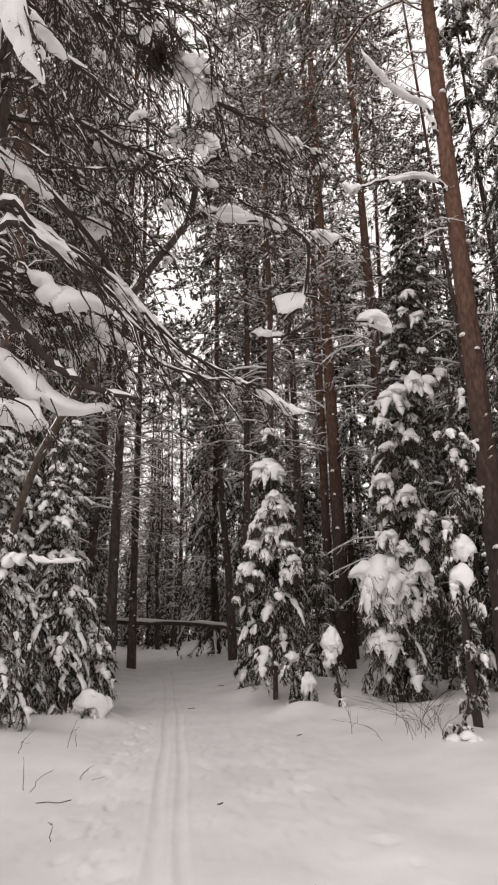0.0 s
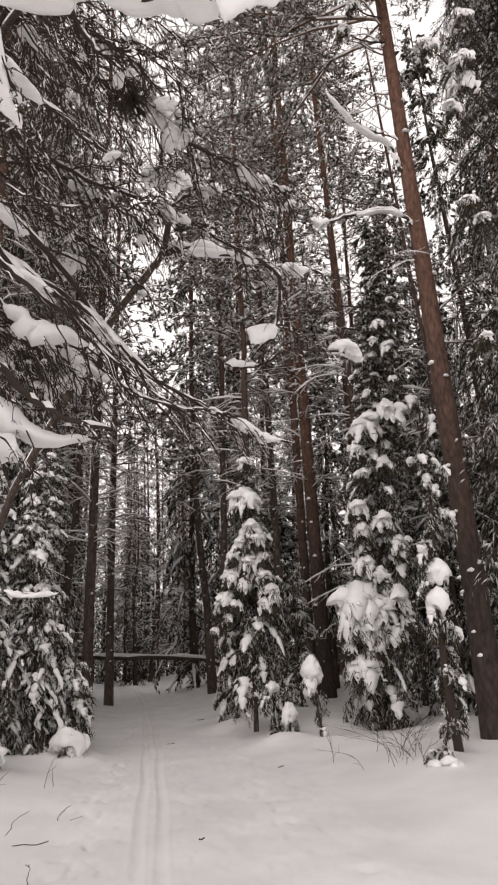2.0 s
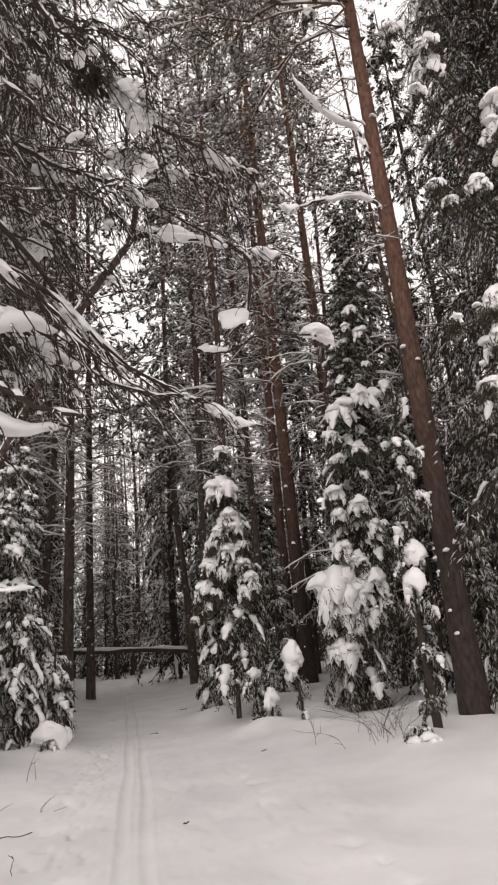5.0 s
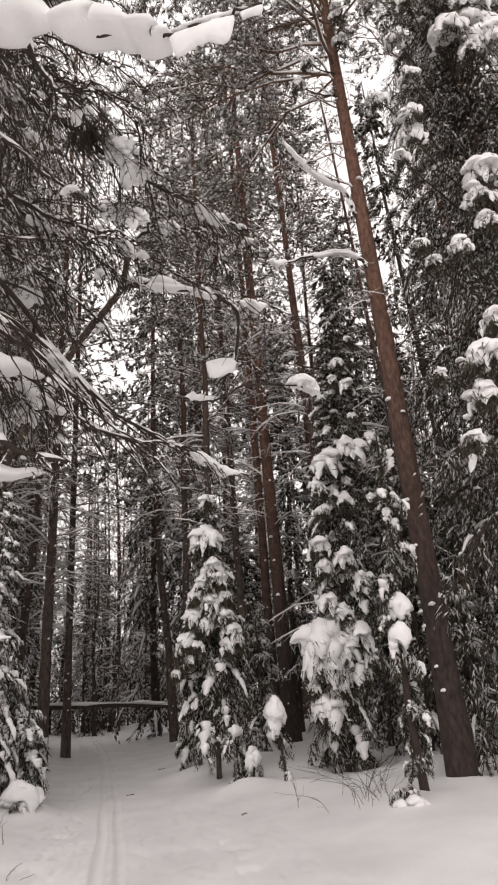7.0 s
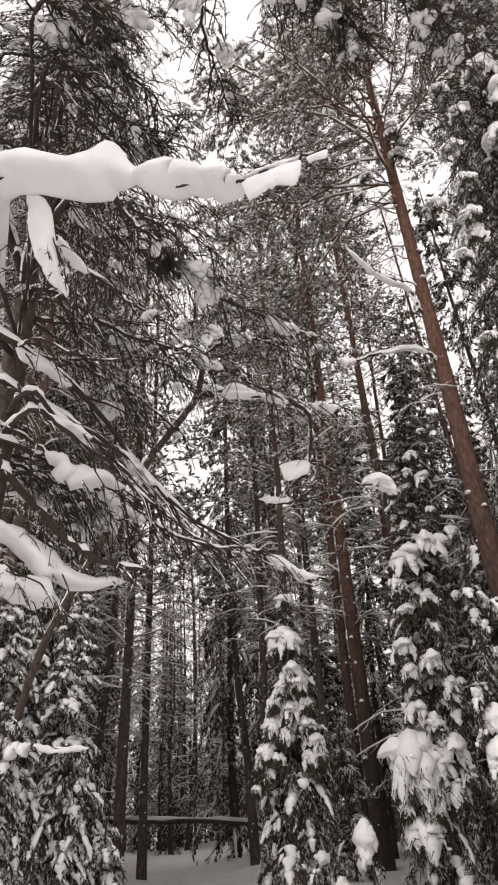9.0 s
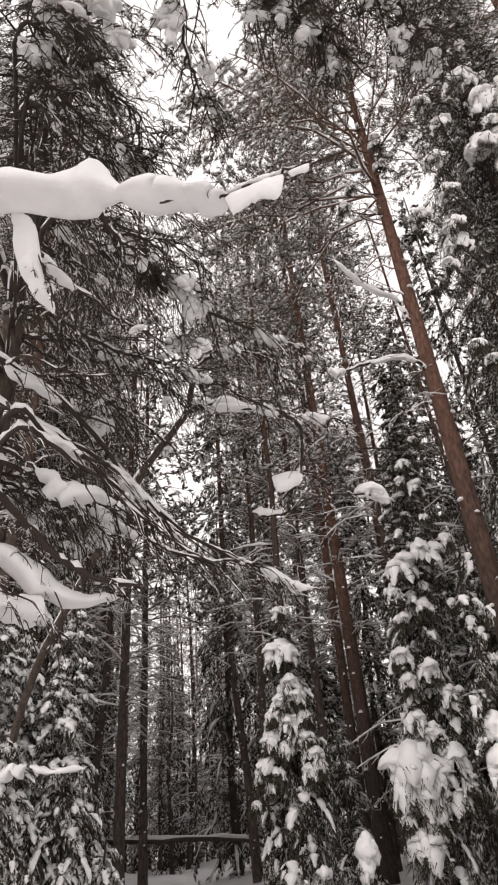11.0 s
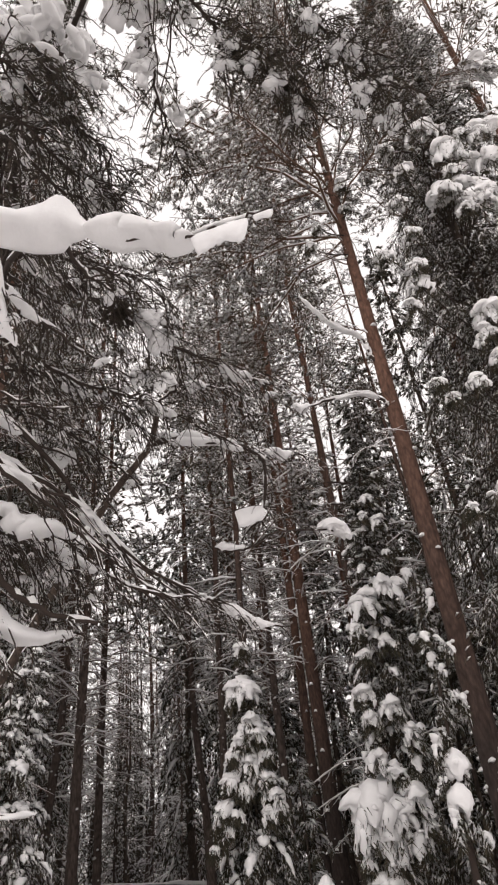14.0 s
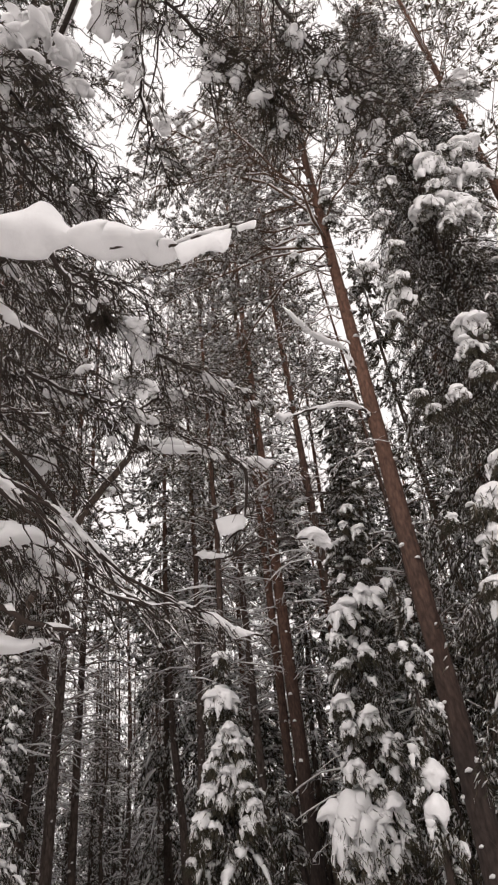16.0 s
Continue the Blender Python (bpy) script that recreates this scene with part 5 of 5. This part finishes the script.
# ---- saplings and bushes on the bank ----
def sapling(at, height, lean, r0, limbs, reach, label, caps=(), name="sapling", snowy=0.5):
    root = thing(name, (at[0], at[1], gz(at[0], at[1])), label, "sapling", "saplings")
    p = trunk_line(height, lean, 10, 0.012 * height)
    part("stem", [trunk_chunk(p, r0, 0.006, 9, 0.2)], [TWIG], root)
    for _ in range(limbs):
        wood, cakes, me, snow_me = (HEAVY if rng.random() < snowy else MEDIUM)[0.35][int(rng.integers(8))]
        b = part("branch", me, None, root, "", limb_at(p, height, rng.uniform(0.1, 0.98) * height, rng.uniform(0, 6.283), rng.normal(-0.35, 0.3), reach * rng.uniform(0.6, 1.3) / 0.35))
        leafed(b)
        tagged(part("snow_load", snow_me, None, b, "white snow on the branch"), kind="stuff")
    for dx, dy, z, a, b, c in caps:
        few = np.array([(dx, dy, z)] * 6) + np.vstack([np.zeros((2, 3)), rng.normal(0, 0.35, (4, 3)) * (a, b, c)]) - np.array([0, 0, 0.3 * c]) * np.array([0, 0, 1, 1, 1, 1])[:, None]
        sizes = np.array([(a, b, c)] * 6) * np.array([0.9, 0.8, 0.55, 0.5, 0.45, 0.5])[:, None]
        tagged(part("snow_cap", [lumps(few, sizes, None, 3, 0, 0.25)], [SNOW], root, "rounded cap of snow"), kind="stuff")
    return root


sapling((2.7, 8.3), 4.6, (0.08, 0), 0.055, 34, 0.34, "thin dark dead spruce stem holding lumps of snow", [(-0.02, -0.12, 2.17, 0.17, 0.15, 0.17), (-0.07, -0.12, 1.78, 0.15, 0.14, 0.2), (0.12, -0.12, 1.38, 0.08, 0.08, 0.1)])
sapling((1.34, 10.64), 0.95, (-0.1, 0), 0.02, 9, 0.2, "small sapling under a mushroom of snow", [(-0.1, 0, 1.0, 0.2, 0.17, 0.2), (-0.12, 0.0, 0.78, 0.13, 0.12, 0.2)])
sapling((0.66, 11.4), 0.75, (0.0, 0), 0.02, 16, 0.28, "low snowy spruce bush on the bank", [(0.0, 0, 0.78, 0.1, 0.09, 0.1)], "bush")
sapling((0.9, 11.15), 0.4, (0.0, 0), 0.02, 7, 0.2, "low snowy spruce bush on the bank", [(0.0, 0, 0.36, 0.14, 0.12, 0.16)], "bush")
sapling((-0.1, 14.6), 0.8, (0.0, 0), 0.02, 14, 0.35, "low snowy spruce bush on the bank", [(0.0, 0, 0.75, 0.16, 0.14, 0.18), (0.5, 0.1, 0.65, 0.16, 0.14, 0.14)], "bush")
sapling((2.35, 7.9), 0.5, (0.1, -0.1), 0.012, 8, 0.2, "small bush half buried in snow at a stem", [(0.05, -0.12, 0.06, 0.12, 0.1, 0.07), (-0.12, -0.08, 0.03, 0.1, 0.1, 0.06)], "bush")
sapling((-2.45, 10.2), 0.5, (0.0, 0), 0.015, 10, 0.25, "low bush buried under snow at the trail edge", [(0.0, 0, 0.3, 0.28, 0.2, 0.2)], "bush")

# ---- dry stalks and twigs in the snow ----
def stalk(x, y, h, dx, dy, forks, r=0.004, name="dry_stalk", label="thin dry brown stalk sticking out of the snow"):
    root = thing(name, (x, y, gz(x, y)), label, "stalk", "dry stalks")
    p = smooth_line([(0, 0, -0.06), (dx * 0.25, dy * 0.25, h * 0.5), (dx, dy, h)], 9, 0.006)
    part("stem", [tubes(p[None], np.linspace(r, r * 0.4, 9)[None], 5, 0)], [TWIG], root)
    for _ in range(forks):
        s = rng.uniform(0.25, 0.8)
        a, w = along(p, np.array([s]))
        d = unit(w[0] + rng.normal(0, 0.6, 3))
        q = a[0] + d * np.linspace(0, h * 0.45, 5)[:, None] + rng.normal(0, 0.004, (5, 3))
        part("twig", [tubes(q[None], np.linspace(r * 0.6, r * 0.25, 5)[None], 4, 0)], [TWIG], root)
    return root


for x, y, h, dx, dy, n in ((-2.1, 6.37, 0.26, -0.02, 0, 0), (-2.04, 6.35, 0.16, 0.2, 0.05, 0), (-1.74, 6.86, 0.14, 0.14, 0.1, 3), (-1.66, 6.86, 0.05, 0.18, 0.05, 1), (-1.49, 5.17, 0.12, 0.01, 0, 1), (-2.26, 8.38, 0.33, 0.12, 0, 1),
                           (-3.0, 9.0, 0.3, 0.1, 0, 1), (-2.2, 8.5, 0.2, 0, 0, 0), (-2.6, 7.6, 0.25, 0.15, 0.1, 2), (0.3, 4.1, 0.08, 0.02, 0, 2), (3.5, 8.0, 1.5, -0.3, 0.1, 2), (3.75, 8.3, 1.7, 0.1, 0.0, 2)):
    stalk(x, y, h, dx, dy, n, 0.004 if h < 1 else 0.008)
for k in range(22):
    stalk(1.95 + rng.normal(0, 0.28), 8.6 + rng.normal(0, 0.3), rng.uniform(0.25, 0.6), rng.normal(0, 0.4), rng.normal(0, 0.2), 5, 0.003, "bare_shrub", "bare arching shrub twigs standing in the snow")
for x, y, a, ln in ((-1.74, 6.08, 0.1, 0.3), (-0.31, 6.05, 0.3, 0.05), (-1.13, 12.2, 0.4, 0.14), (-0.78, 15.9, 0.2, 0.16), (0.58, 9.08, 0.1, 0.07)):
    root = thing("fallen_twig", (x, y, gz(x, y) + 0.015), "small dark twig lying on the snow", "twig", "fallen twigs")
    p = np.stack([np.linspace(-ln, ln, 7) / 2 * math.cos(a), np.linspace(-ln, ln, 7) / 2 * math.sin(a), rng.normal(0, 0.006, 7)], -1)
    part("stem", [tubes(p[None], np.full((1, 7), 0.006 if ln < 0.2 else 0.004), 5, 0)], [TWIG], root)
